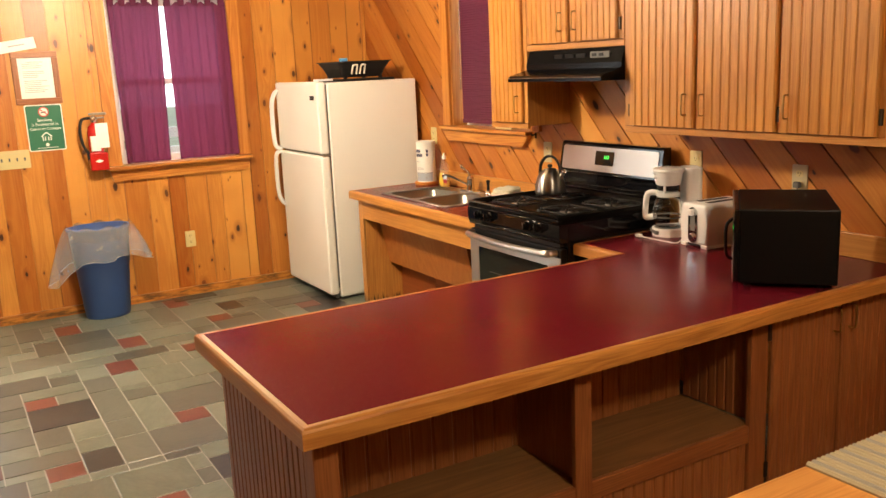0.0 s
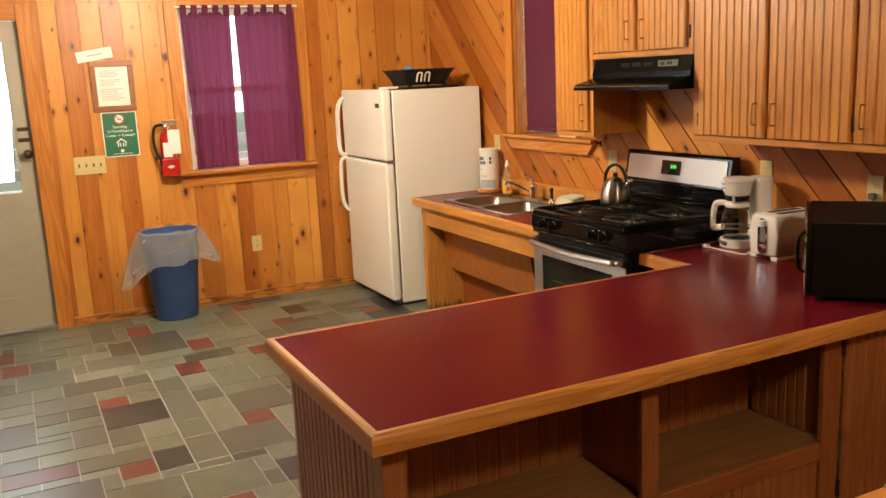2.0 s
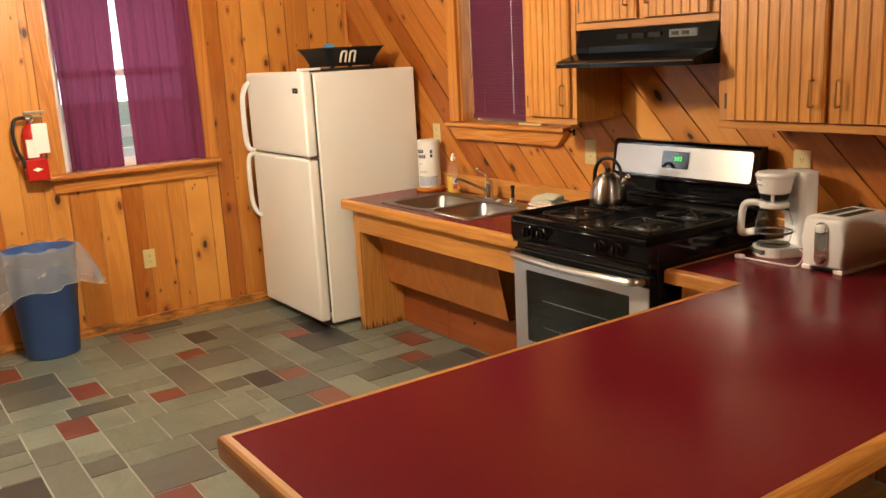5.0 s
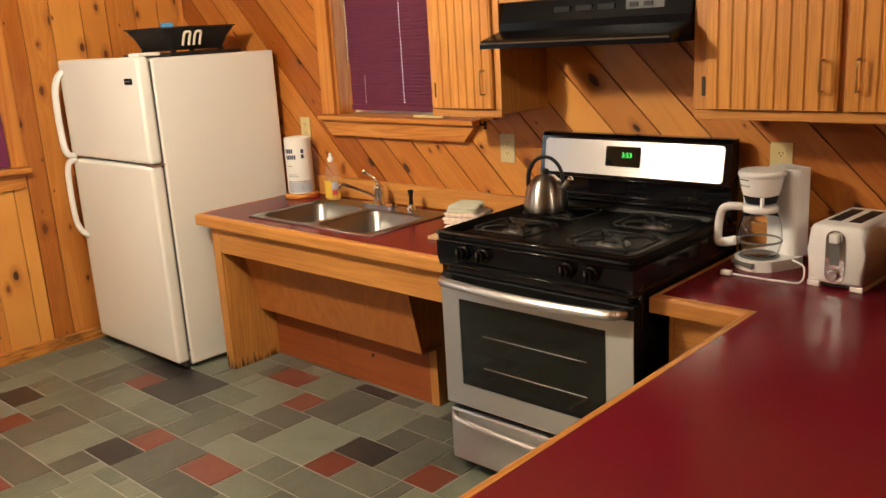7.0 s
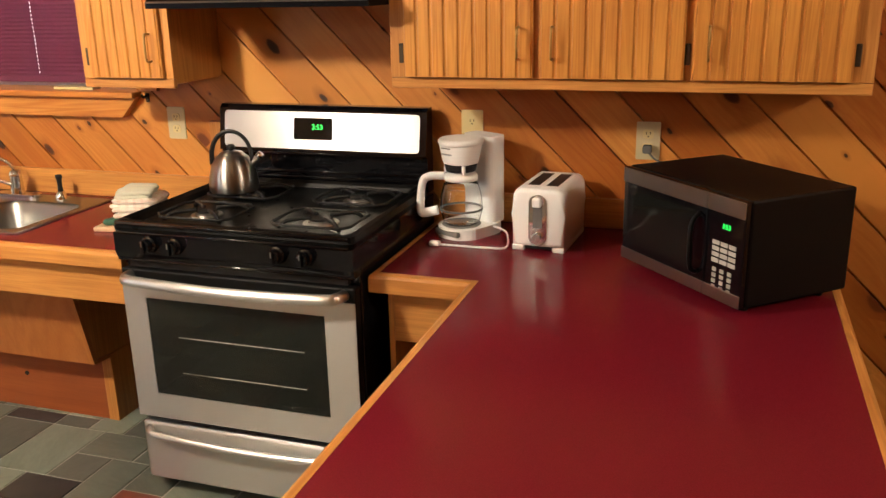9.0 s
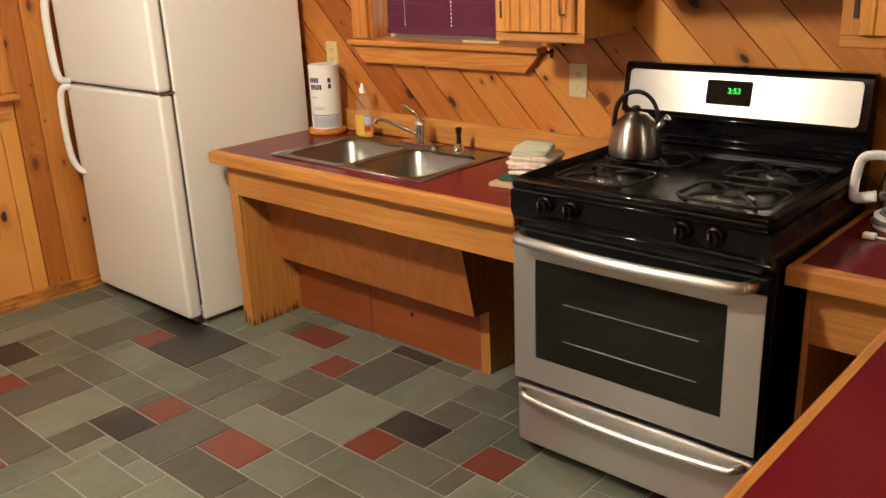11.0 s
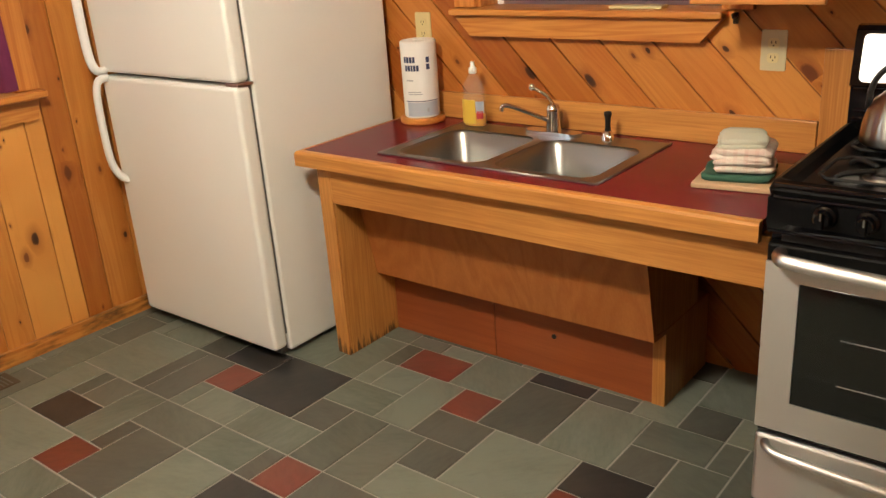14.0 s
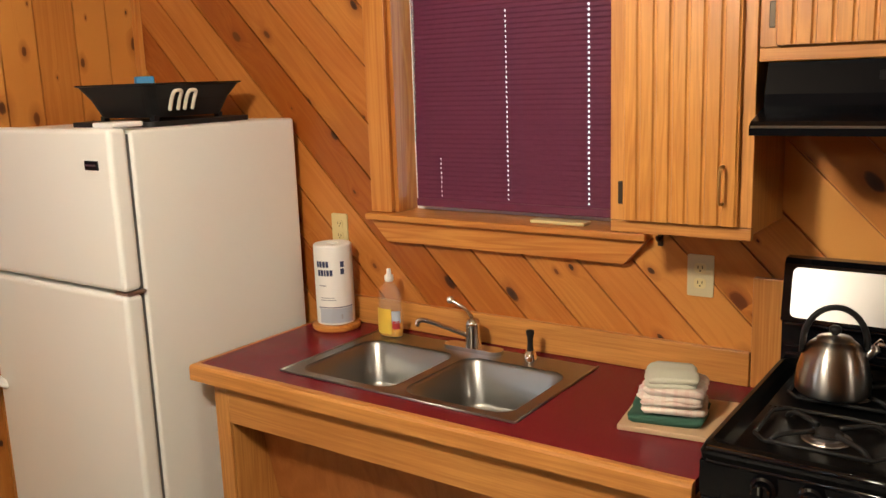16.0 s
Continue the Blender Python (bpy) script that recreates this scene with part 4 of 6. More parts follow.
def bowl(x0, x1):
    bm = bmesh.new()
    rings = []
    for inset, z, r in ((-0.012, CT + 0.0035, 0.055), (-0.004, CT + 0.002, 0.055), (0.004, CT - 0.008, 0.055), (0.014, CT - 0.13, 0.06), (0.022, CT - 0.148, 0.06), (0.045, CT - 0.158, 0.06)):
        rings.append([bm.verts.new((x, y, z)) for x, y in rounded(x0 + inset, x1 - inset, BY0 + inset, BY1 - inset, r, 6)])
    for a, b in zip(rings, rings[1:]):
        for i in range(len(a)):
            j = (i + 1) % len(a)
            bm.faces.new((a[i], b[i], b[j], a[j]))
    bm.faces.new(rings[-1])
    me = part("bowl", bm, steel_sink, sink, smooth=True)
    cx, cy = (x0 + x1) / 2, (BY0 + BY1) / 2
    part("drain", lathe([(0, -0.002), (0.02, -0.002), (0.034, 0.001), (0.042, 0.003), (0.044, 0.0)], cx, cy, CT - 0.1575, 24), chrome, sink, smooth=True)


for a, b in bowls:
    bowl(a, b)
bm = bmesh.new()
zt = CT + 0.0035
xs = [RX0, bowls[0][0], bowls[0][1], bowls[1][0], bowls[1][1], RX1]
for i in range(5):
    for ya, yb in ((RY0, BY0), (BY0, BY1), (BY1, RY1)):
        if i in (1, 3) and ya == BY0:
            continue
        box(xs[i], xs[i + 1], ya, yb, zt - 0.003, zt, bm=bm)
bmesh.ops.remove_doubles(bm, verts=bm.verts, dist=0.0001)
part("rim", bm, steel_sink, sink)
for bx0_, bx1_ in bowls:
    bm = bmesh.new()
    outer = rounded(bx0_, bx1_, BY0, BY1, 0.0005, 6)
    inner = rounded(bx0_, bx1_, BY0, BY1, 0.055, 6)
    vo = [bm.verts.new((x, y, zt)) for x, y in outer]
    vi = [bm.verts.new((x, y, zt)) for x, y in inner]
    for i in range(len(vo)):
        j = (i + 1) % len(vo)
        bm.faces.new((vo[i], vo[j], vi[j], vi[i]))
    part("rim_corner", bm, steel_sink, sink)
bm = tube([(RX0, RY0, zt - 0.001), (RX1, RY0, zt - 0.001)], 0.004, 8)
tube([(RX0, RY0, zt - 0.001), (RX0, RY1, zt - 0.001)], 0.004, 8, bm=bm)
tube([(RX1, RY0, zt - 0.001), (RX1, RY1, zt - 0.001)], 0.004, 8, bm=bm)
part("rim_edge", bm, steel_sink, sink, smooth=True)

faucet = thing("faucet", "single lever chrome kitchen faucet behind the sink", "faucet", (1.665, -0.125, zt))
part("deck_plate", prism(rounded(1.56, 1.77, -0.152, -0.098, 0.026), "z", zt, zt + 0.012), chrome, faucet)
part("body", lathe([(0.026, 0.012), (0.024, 0.03), (0.022, 0.075), (0.024, 0.085), (0.018, 0.10), (0, 0.106)], 1.665, -0.125, zt, 20), chrome, faucet, smooth=True)
part("spout", tube(smooth_path([(1.66, -0.135, zt + 0.045), (1.628, -0.173, zt + 0.071), (1.590, -0.217, zt + 0.099), (1.566, -0.246, zt + 0.114), (1.554, -0.259, zt + 0.113), (1.551, -0.262, zt + 0.098)], 6), 0.0076, 12), chrome, faucet, smooth=True)
part("lever", tube(smooth_path([(1.665, -0.125, zt + 0.10), (1.645, -0.13, zt + 0.13), (1.60, -0.14, zt + 0.155)], 5), 0.006, 10), chrome, faucet, smooth=True)
part("lever_knob", lathe([(0, -0.014), (0.010, -0.010), (0.0135, 0), (0.010, 0.010), (0, 0.014)], 1.595, -0.141, zt + 0.158, 14), chrome, faucet, smooth=True)
spr = thing("sink_sprayer", "black side sprayer in a chrome socket", "sprayer", (1.868, -0.125, zt))
part("socket", lathe([(0.022, 0), (0.02, 0.012), (0.014, 0.03), (0, 0.03)], 1.868, -0.125, zt, 18), chrome, spr, smooth=True)
part("head", lathe([(0.011, 0.024), (0.0085, 0.050), (0.0095, 0.072), (0.013, 0.084), (0.012, 0.092), (0, 0.095)], 1.868, -0.125, zt, 18), black_matt, spr, smooth=True)

# ---- refrigerator ----
fr = thing("refrigerator", "white top-freezer refrigerator with textured sides", "refrigerator", (0.49, -0.4, 0))
F0, F1, FB, FD, FF, FH = 0.098, 0.888, -0.062, -0.735, -0.812, 1.496
part("body", box(F0, F1, FD, FB, 0.022, FH, 0.008), white, fr)
part("kick_grille", box(F0 + 0.02, F1 - 0.02, FD - 0.03, FD, 0.012, 0.06, 0.004), gasket, fr)
part("foot", box(F0 + 0.03, F1 - 0.03, FD + 0.02, FB - 0.02, 0.0, 0.0215), gasket, fr)
part("gasket", box(F0 + 0.012, F1 - 0.012, FD - 0.012, FD - 0.0005, 0.09, FH - 0.01), gasket, fr)
lower = part("fridge_door", box(F0 - 0.002, F1 + 0.003, FF, FD - 0.0125, 0.045, 1.010, 0.016, seg=4), white, fr, smooth=False)
upper = part("freezer_door", box(F0 - 0.002, F1 + 0.003, FF, FD - 0.0125, 1.023, FH + 0.010, 0.016, seg=4), white, fr, smooth=False)


def fridge_handle(parent, z_end, z_grip, z_far):
    """A curved white bar grip on the hinge-less side."""
    x = F0 + 0.035
    pts = smooth_path([(x + 0.004, FF + 0.004, z_end), (x, FF - 0.028, z_end + (z_grip - z_end) * 0.10), (x - 0.01, FF - 0.046, z_end + (z_grip - z_end) * 0.35), (x - 0.01, FF - 0.048, z_grip), (x, FF - 0.038, z_far), (x + 0.002, FF + 0.004, z_far + (0.012 if z_far > z_grip else -0.012))], 6)
    part("handle", tube(pts, 0.014, 12, flat=1.25), white_plastic, parent, "curved white plastic handle", smooth=True)


fridge_handle(lower, 0.605, 0.907, 0.992)
fridge_handle(upper, 1.45, 1.127, 1.042)
part("badge", box(0.765, 0.830, FF - 0.004, FF + 0.002, 1.385, 1.413, 0.002), black_satin, upper)
part("badge_print", box(0.773, 0.822, FF - 0.0052, FF - 0.004, 1.397, 1.402), dim_steel, upper)
part("hinge_cap", box(F1 - 0.10, F1 + 0.0, FF + 0.02, FD + 0.05, FH + 0.0105, FH + 0.026, 0.006), white_plastic, fr)
part("middle_hinge", box(F1 - 0.06, F1 + 0.004, FF + 0.01, FD - 0.002, 1.011, 1.022, 0.002), steel, fr)

# ---- gas range ----
rg = thing("gas_range", "black and stainless steel freestanding gas range", "range", (2.965, -0.4, 0))
R0, R1 = 2.580, 3.338
part("body", box(R0, R1, -0.675, -0.05, 0.03, 0.860, 0.004), black_gloss, rg)
part("plinth", box(R0 + 0.03, R1 - 0.03, -0.60, -0.08, 0.0, 0.0295), black_matt, rg)
# cooktop with a raised rim
bm = bmesh.new()
prev = None
for inset, z in ((0.0, 0.860), (-0.003, 0.876), (0.004, 0.892), (0.016, 0.897), (0.030, 0.888), (0.045, 0.874)):
    ring = [bm.verts.new((x, y, z)) for x, y in rounded(R0 + inset, R1 - inset, -0.722 + inset, -0.105 - inset * 0.5, 0.022, 4)]
    if prev:
        for i in range(len(ring)):
            j = (i + 1) % len(ring)
            bm.faces.new((prev[i], prev[j], ring[j], ring[i]))
    else:
        bm.faces.new(ring[::-1])
    prev = ring
bm.faces.new(prev)
part("cooktop", bm, cooktop_black, rg, smooth=False)
for y0_, z0_ in ((-0.7215, 0.8885), (-0.7205, 0.862)):
    part("rolled_edge", tube([(R0 + 0.014, y0_, z0_), (R1 - 0.014, y0_, z0_)], 0.006, 10), black_gloss, rg, smooth=True)
# control panel, leaning back, with four knobs
panel = part("control_panel", prism([(-0.674, 0.776), (-0.712, 0.776), (-0.722, 0.80), (-0.722, 0.8595), (-0.674, 0.8595)], "x", R0 + 0.001, R1 - 0.001), black_gloss, rg)
for kx in (2.705, 2.79, 3.115, 3.20):
    bm = lathe([(0.026, 0), (0.024, 0.010), (0.019, 0.014), (0.018, 0.030), (0.015, 0.033), (0, 0.033)], 0, 0, 0, 24)
    box(-0.005, 0.005, -0.019, 0.019, 0.012, 0.040, 0.002, bm=bm)
    bm.transform(pose(kx, -0.7225, 0.832, 90, 0, 0))
    knob = part("knob", bm, black_gloss, panel)
    # chrome sliver added to imitate the glint on the knob's face
    part("glint_strip", box(kx - 0.0018, kx + 0.0018, -0.7636, -0.7615, 0.834, 0.850), chrome, knob)
    part("knob_mark", box(kx - 0.03, kx - 0.012, -0.7235, -0.7215, 0.858, 0.863), dim_steel, knob)
part("lower_edge", tube([(R0 + 0.004, -0.7125, 0.778), (R1 - 0.004, -0.7125, 0.778)], 0.005, 10), black_gloss, panel, smooth=True)
part("vent_slot", box(R0 + 0.03, R1 - 0.03, -0.700, -0.6755, 0.752, 0.7755), black_matt, rg)
# oven door
odoor = part("oven_door", box(R0 + 0.004, R1 - 0.004, -0.712, -0.6755, 0.268, 0.748, 0.006), black_satin, rg)
bm = bmesh.new()
for r in ((R0 + 0.005, 2.662, 0.27, 0.706), (3.240, R1 - 0.005, 0.27, 0.706), (2.662, 3.240, 0.27, 0.352), (2.662, 3.240, 0.662, 0.706)):
    box(r[0], r[1], -0.7165, -0.7118, r[2], r[3], bm=bm)
bmesh.ops.remove_doubles(bm, verts=bm.verts, dist=0.0002)
part("door_skin", bm, steel, odoor, "brushed stainless steel door skin")
part("window", box(2.6625, 3.2395, -0.7150, -0.7122, 0.3525, 0.6615, 0.001), dark_glass, odoor, "dark oven door glass")
for zz in (0.43, 0.545):
    part("oven_rack", tube([(2.76, -0.7156, zz), (3.17, -0.7156, zz)], 0.0013, 6), rack_wire, odoor)
part("handle", tube(smooth_path([(R0 + 0.035, -0.714, 0.728), (R0 + 0.045, -0.748, 0.729), (R0 + 0.09, -0.762, 0.727), (2.965, -0.772, 0.722), (R1 - 0.09, -0.762, 0.727), (R1 - 0.045, -0.748, 0.729), (R1 - 0.035, -0.714, 0.728)], 8), 0.016, 14), steel, odoor, "bowed stainless steel bar handle", smooth=True)
drawer = part("storage_drawer", box(R0 + 0.004, R1 - 0.004, -0.706, -0.6755, 0.045, 0.244, 0.008), steel, rg)
part("handle", tube(smooth_path([(R0 + 0.03, -0.707, 0.226), (R0 + 0.045, -0.728, 0.222), (R0 + 0.10, -0.735, 0.214), (2.965, -0.738, 0.205), (R1 - 0.10, -0.735, 0.214), (R1 - 0.045, -0.728, 0.222), (R1 - 0.03, -0.707, 0.226)], 8), 0.011, 12), steel, drawer, smooth=True)
# backguard
bg = part("backguard", prism([(-0.05, 0.872), (-0.104, 0.872), (-0.104, 0.985), (-0.122, 0.995), (-0.098, 1.135), (-0.085, 1.147), (-0.05, 1.147)], "x", R0, R1), black_gloss, rg)
for y0_, z0_ in ((-0.1225, 0.990), (-0.1045, 0.925), (-0.1045, 0.905)):
    part("ledge", tube([(R0 + 0.012, y0_, z0_), (R1 - 0.012, y0_, z0_)], 0.0045, 10), black_gloss, bg, smooth=True)
slope = math.degrees(math.atan2(0.024, 0.14))
bm = prism(rounded(-0.357, 0.357, -0.062, 0.062, 0.014), "z", 0.0, 0.003)
bm.transform(pose(2.959, -0.1115, 1.066, 90 - slope, 0, 0))
part("steel_panel", bm, steel, bg, "brushed stainless steel control panel")
bm = prism(rounded(-0.07, 0.07, -0.036, 0.036, 0.005), "z", 0.003, 0.0045)
bm.transform(pose(2.939, -0.1115, 1.073, 90 - slope, 0, 0))
clock = part("clock_display", bm, dark_glass, bg)
writing("3:53", 0.024, pose(2.956, -0.1115, 1.078, 90 - slope, 0, 0) @ pose(0, 0, 0.0052), green_led, "clock_digits", clock)
part("badge", box(2.925, 2.975, -0.1225, -0.1195, 1.016, 1.021), dim_steel, bg)
# burners and grates
for bx, by, br in ((2.775, -0.53, 0.043), (3.155, -0.53, 0.048), (2.775, -0.26, 0.036), (3.155, -0.26, 0.043)):
    b = part("burner", lathe([(br + 0.006, 0.0), (br + 0.004, 0.003), (br * 0.8, 0.004), (br * 0.78, 0.010), (0, 0.010)], bx, by, 0.8735, 26), burner_metal, rg, smooth=False)
    part("burner_cap", lathe([(br * 0.70, 0.0105), (br * 0.74, 0.013), (br * 0.62, 0.016), (0, 0.0165)], bx, by, 0.8735, 26), iron, b)
    bm = bmesh.new()
    s, zt2 = 0.098, 0.893
    square = [(bx + sx * s * 1.25, by + sy * s, zt2 - 0.006) for sx, sy in ((-1, -0.7), (-0.8, -1), (0.8, -1), (1, -0.7), (1, 0.7), (0.8, 1), (-0.8, 1), (-1, 0.7), (-1, -0.7))]
    tube(square, 0.0046, 8, bm=bm)
    for i in range(4):
        a = math.pi / 4 + i * math.pi / 2
        ca_, sa_ = math.cos(a), math.sin(a)
        tube(smooth_path([(bx + ca_ * 0.030, by + sa_ * 0.028, zt2), (bx + ca_ * 0.10, by + sa_ * 0.09, zt2), (bx + ca_ * 0.125, by + sa_ * 0.110, zt2 - 0.01), (bx + ca_ * 0.133, by + sa_ * 0.117, 0.8738)], 4), 0.0060, 8, bm=bm)
    part("grate", bm, iron, rg, "black cast iron burner grate", smooth=True)

# ---- things on the counters ----
def moved(bm, m):
    bm.transform(m)
    return bm


# microwave, turned on the counter
mw = thing("microwave_oven", "black countertop microwave with a dull steel door trim", "microwave", (4.28, -0.42, CT))
MM = pose(3.998, -0.376, CT, 0, 0, -48.5)
W, D, B, T = 0.470, 0.335, 0.018, 0.277
part("case", moved(box(0, W, 0.018, D, B, T, 0.006), MM), black_satin, mw)
for fx, fy in ((0.04, 0.05), (W - 0.04, 0.05), (0.04, D - 0.05), (W - 0.04, D - 0.05)):
    part("foot", moved(lathe([(0.012, 0.0), (0.014, B + 0.001), (0, B + 0.001)], fx, fy, 0, 12), MM), black_matt, mw)
mdoor = part("microwave_door", moved(box(0.002, 0.342, 0.0, 0.0175, B + 0.002, T - 0.002, 0.004), MM), black_gloss, mw)
part("window", moved(box(0.05, 0.295, -0.0015, 0.001, B + 0.055, T - 0.058, 0.001), MM), dark_glass, mdoor)
mpanel = part("control_panel", moved(box(0.344, W - 0.001, 0.0, 0.0175, B + 0.002, T - 0.002, 0.004), MM), black_gloss, mw)
for x0, x1, parent in ((0.003, 0.341, mdoor), (0.345, W - 0.002, mpanel)):
    part("steel_strip", moved(box(x0, x1, -0.003, 0.002, T - 0.042, T - 0.003, 0.001), MM), dim_steel, parent, "dull brushed steel strip")
    part("steel_strip", moved(box(x0, x1, -0.003, 0.002, B + 0.003, B + 0.033, 0.001), MM), dim_steel, parent)
part("door_handle", moved(tube(smooth_path([(0.315, 0.0, B + 0.05), (0.315, -0.022, B + 0.07), (0.315, -0.024, T - 0.09), (0.315, 0.0, T - 0.06)], 5), 0.006, 8), MM), black_satin, mdoor, smooth=True)
button = mat("pale_buttons", (0.42, 0.41, 0.38), 0.5)
for r in range(4):
    for c in range(3):
        part("button", moved(box(0.367 + c * 0.028, 0.391 + c * 0.028, -0.0015, 0.001, 0.155 - r * 0.0145, 0.1655 - r * 0.0145, 0.001), MM), button, mpanel)
for r in range(4):
    for c in range(3):
        part("button", moved(box(0.372 + c * 0.026, 0.385 + c * 0.026, -0.0015, 0.001, 0.089 - r * 0.0145, 0.099 - r * 0.0145, 0.001), MM), button, mpanel)
writing("3:53", 0.017, MM @ pose(0.411, -0.0012, 0.204, 90, 0, 0), green_led, "clock_digits", mpanel)
part("power_cord", tube(smooth_path([(4.20, -0.04, 0.93), (4.12, -0.045, 0.98), (4.06, -0.05, 1.0), (4.03, -0.045, 1.025)], 6), 0.003, 8), gasket, mw, smooth=True)

# coffee maker
cm = thing("coffee_maker", "white drip coffee maker with a glass carafe", "coffee maker", (3.50, -0.18, CT))
CM = pose(3.488, -0.205, CT, 0, 0, -28) @ Matrix.Diagonal((0.88, 0.88, 1.0, 1.0))
bm = prism(rounded(-0.088, 0.088, -0.088, 0.15, 0.08, 7), "z", 0.0, 0.034)
part("base", moved(bm, CM), white_plastic, cm)
part("base_front", moved(box(-0.055, 0.055, -0.090, -0.070, 0.010, 0.027, 0.004), CM), gasket, cm)
part("warming_plate", moved(lathe([(0, 0.0345), (0.066, 0.0345), (0.07, 0.037), (0.062, 0.0385), (0, 0.0385)], 0, -0.01, 0, 32), CM), gasket, cm, smooth=False)
part("water_tank", moved(prism(rounded(-0.075, 0.075, 0.068, 0.15, 0.03, 5), "z", 0.0345, 0.305), CM), white_plastic, cm)
part("filter_basket", moved(lathe([(0.050, 0.228), (0.060, 0.231), (0.064, 0.240), (0.075, 0.288), (0.0, 0.2885)], 0, -0.01, 0, 72), CM), white_plastic, cm)
part("basket_seam", moved(box(-0.020, 0.020, -0.0855, -0.070, 0.281, 0.2835), CM), gasket, cm)
part("lid", moved(lathe([(0.077, 0.289), (0.080, 0.293), (0.080, 0.300), (0.074, 0.306), (0.0, 0.309)], 0, -0.008, 0, 72), CM), white_plastic, cm)
for x in (-0.046, 0.040):
    part("strut", moved(box(x, x + 0.010, -0.048, -0.036, 0.199, 0.229, 0.002), CM), white_plastic, cm)
part("drip_valve", moved(lathe([(0.052, 0.206), (0.058, 0.2255), (0, 0.2255)], 0, -0.01, 0, 20), CM), black_matt, cm)
part("print_bar", moved(box(-0.022, 0.022, -0.0835, -0.070, 0.262, 0.2655), CM), print_grey, cm)
caf = part("carafe", moved(lathe([(0.0, 0.039), (0.058, 0.039), (0.066, 0.048), (0.076, 0.085), (0.074, 0.125), (0.062, 0.163), (0.054, 0.178), (0.051, 0.178), (0.059, 0.162), (0.071, 0.124), (0.073, 0.085), (0.063, 0.050), (0.056, 0.042), (0.0, 0.042)], 0, -0.01, 0, 36), CM), glass, cm, "clear glass carafe with a dark band", smooth=True)
caf.visible_shadow = False
part("carafe_band", moved(lathe([(0.0757, 0.083), (0.0768, 0.083), (0.0768, 0.090), (0.0757, 0.090)], 0, -0.01, 0, 36), CM), gasket, caf, smooth=True)
part("carafe_collar", moved(lathe([(0.054, 0.176), (0.059, 0.178), (0.059, 0.192), (0.050, 0.200), (0.0, 0.201)], 0, -0.01, 0, 36), CM), white_plastic, caf, smooth=True)
hp = smooth_path([(-0.036, -0.052, 0.188), (-0.075, -0.088, 0.186), (-0.096, -0.108, 0.165), (-0.103, -0.115, 0.085), (-0.095, -0.106, 0.068), (-0.058, -0.07, 0.078)], 6)
part("carafe_handle", moved(tube(hp, 0.0095, 12, flat=1.6), CM @ pose(0, 0, 0, 0, 0, -10)), white_plastic, caf, smooth=True)
part("power_cord", tube(smooth_path([(3.585, -0.20, CT + 0.03), (3.640, -0.26, CT + 0.03), (3.655, -0.325, CT + 0.004), (3.60, -0.345, CT + 0.004), (3.50, -0.345, CT + 0.004), (3.455, -0.35, CT + 0.006)], 8), 0.003, 8), white_plastic, cm, smooth=True)
part("plug", box(3.425, 3.457, -0.362, -0.34, CT + 0.001, CT + 0.016, 0.004), white_plastic, cm)

# toaster
ts = thing("toaster", "white two slice toaster with a chrome lever strip", "toaster", (3.75, -0.21, CT))
TM = pose(3.752, -0.335, CT, 0, 0, -4)
sec = [(-0.078, 0.014), (-0.080, 0.11), (-0.077, 0.166), (-0.070, 0.180), (-0.058, 0.187), (0.058, 0.187), (0.070, 0.180), (0.077, 0.166), (0.080, 0.11), (0.078, 0.014)]
bm = prism(sec, "y", 0.0, 0.262)
bmesh.ops.bevel(bm, geom=[e for e in bm.edges if abs(e.verts[0].co.y - e.verts[1].co.y) < 1e-6], offset=0.014, segments=5, affect="EDGES", profile=0.5)
part("shell", moved(bm, TM), white_plastic, ts, smooth=True)
for a, b in ((-0.079, -0.042), (0.042, 0.079)):
    part("foot", moved(box(a, b, 0.003, 0.255, 0.0, 0.0155, 0.003), TM), white_plastic, ts)
part("under_plate", moved(box(-0.042, 0.042, 0.01, 0.25, 0.006, 0.0138), TM), black_matt, ts)
for a in (-0.046, 0.010):
    part("slot", moved(box(a, a + 0.036, 0.05, 0.22, 0.1795, 0.1886, 0.001), TM), black_matt, ts)
part("top_plate", moved(box(-0.056, 0.056, 0.035, 0.235, 0.185, 0.1880, 0.001), TM), white_plastic, ts)
part("lever_strip", moved(prism(rounded(-0.027, 0.027, 0.020, 0.172, 0.026), "y", -0.0035, 0.002), TM), chrome, ts)
part("lever_slot", moved(box(-0.014, 0.014, -0.0045, -0.003, 0.072, 0.155, 0.001), TM), gasket, ts)
part("lever", moved(box(-0.013, 0.013, -0.022, -0.004, 0.138, 0.164, 0.004), TM), white_plastic, ts)
bm = moved(lathe([(0.016, 0), (0.0155, 0.008), (0.013, 0.012), (0, 0.012)], 0, 0, 0, 20), pose(0, -0.0036, 0.045, 90, 0, 0))
part("dial", moved(bm, TM), chrome, ts)

# kettle
kt = thing("kettle", "brushed steel whistling kettle with a black handle", "kettle", (2.74, -0.30, 0.914))
KX, KY, KZ = 2.742, -0.312, 0.8995
part("body", lathe([(0, 0), (0.075, 0), (0.079, 0.005), (0.0788, 0.028), (0.075, 0.055), (0.067, 0.084), (0.053, 0.108), (0.038, 0.120), (0, 0.122)], KX, KY, KZ, 48), kettle_steel, kt, smooth=True)
lid = part("lid", lathe([(0.039, 0.1185), (0.036, 0.124), (0.018, 0.129), (0, 0.130)], KX, KY, KZ, 32), kettle_steel, kt, smooth=True)
part("lid_knob", lathe([(0.006, 0.129), (0.007, 0.132), (0.013, 0.137), (0.013, 0.146), (0.008, 0.150), (0, 0.151)], KX, KY, KZ, 20), black_matt, lid, smooth=True)
hdir = Vector((0.966, 0.259, 0))
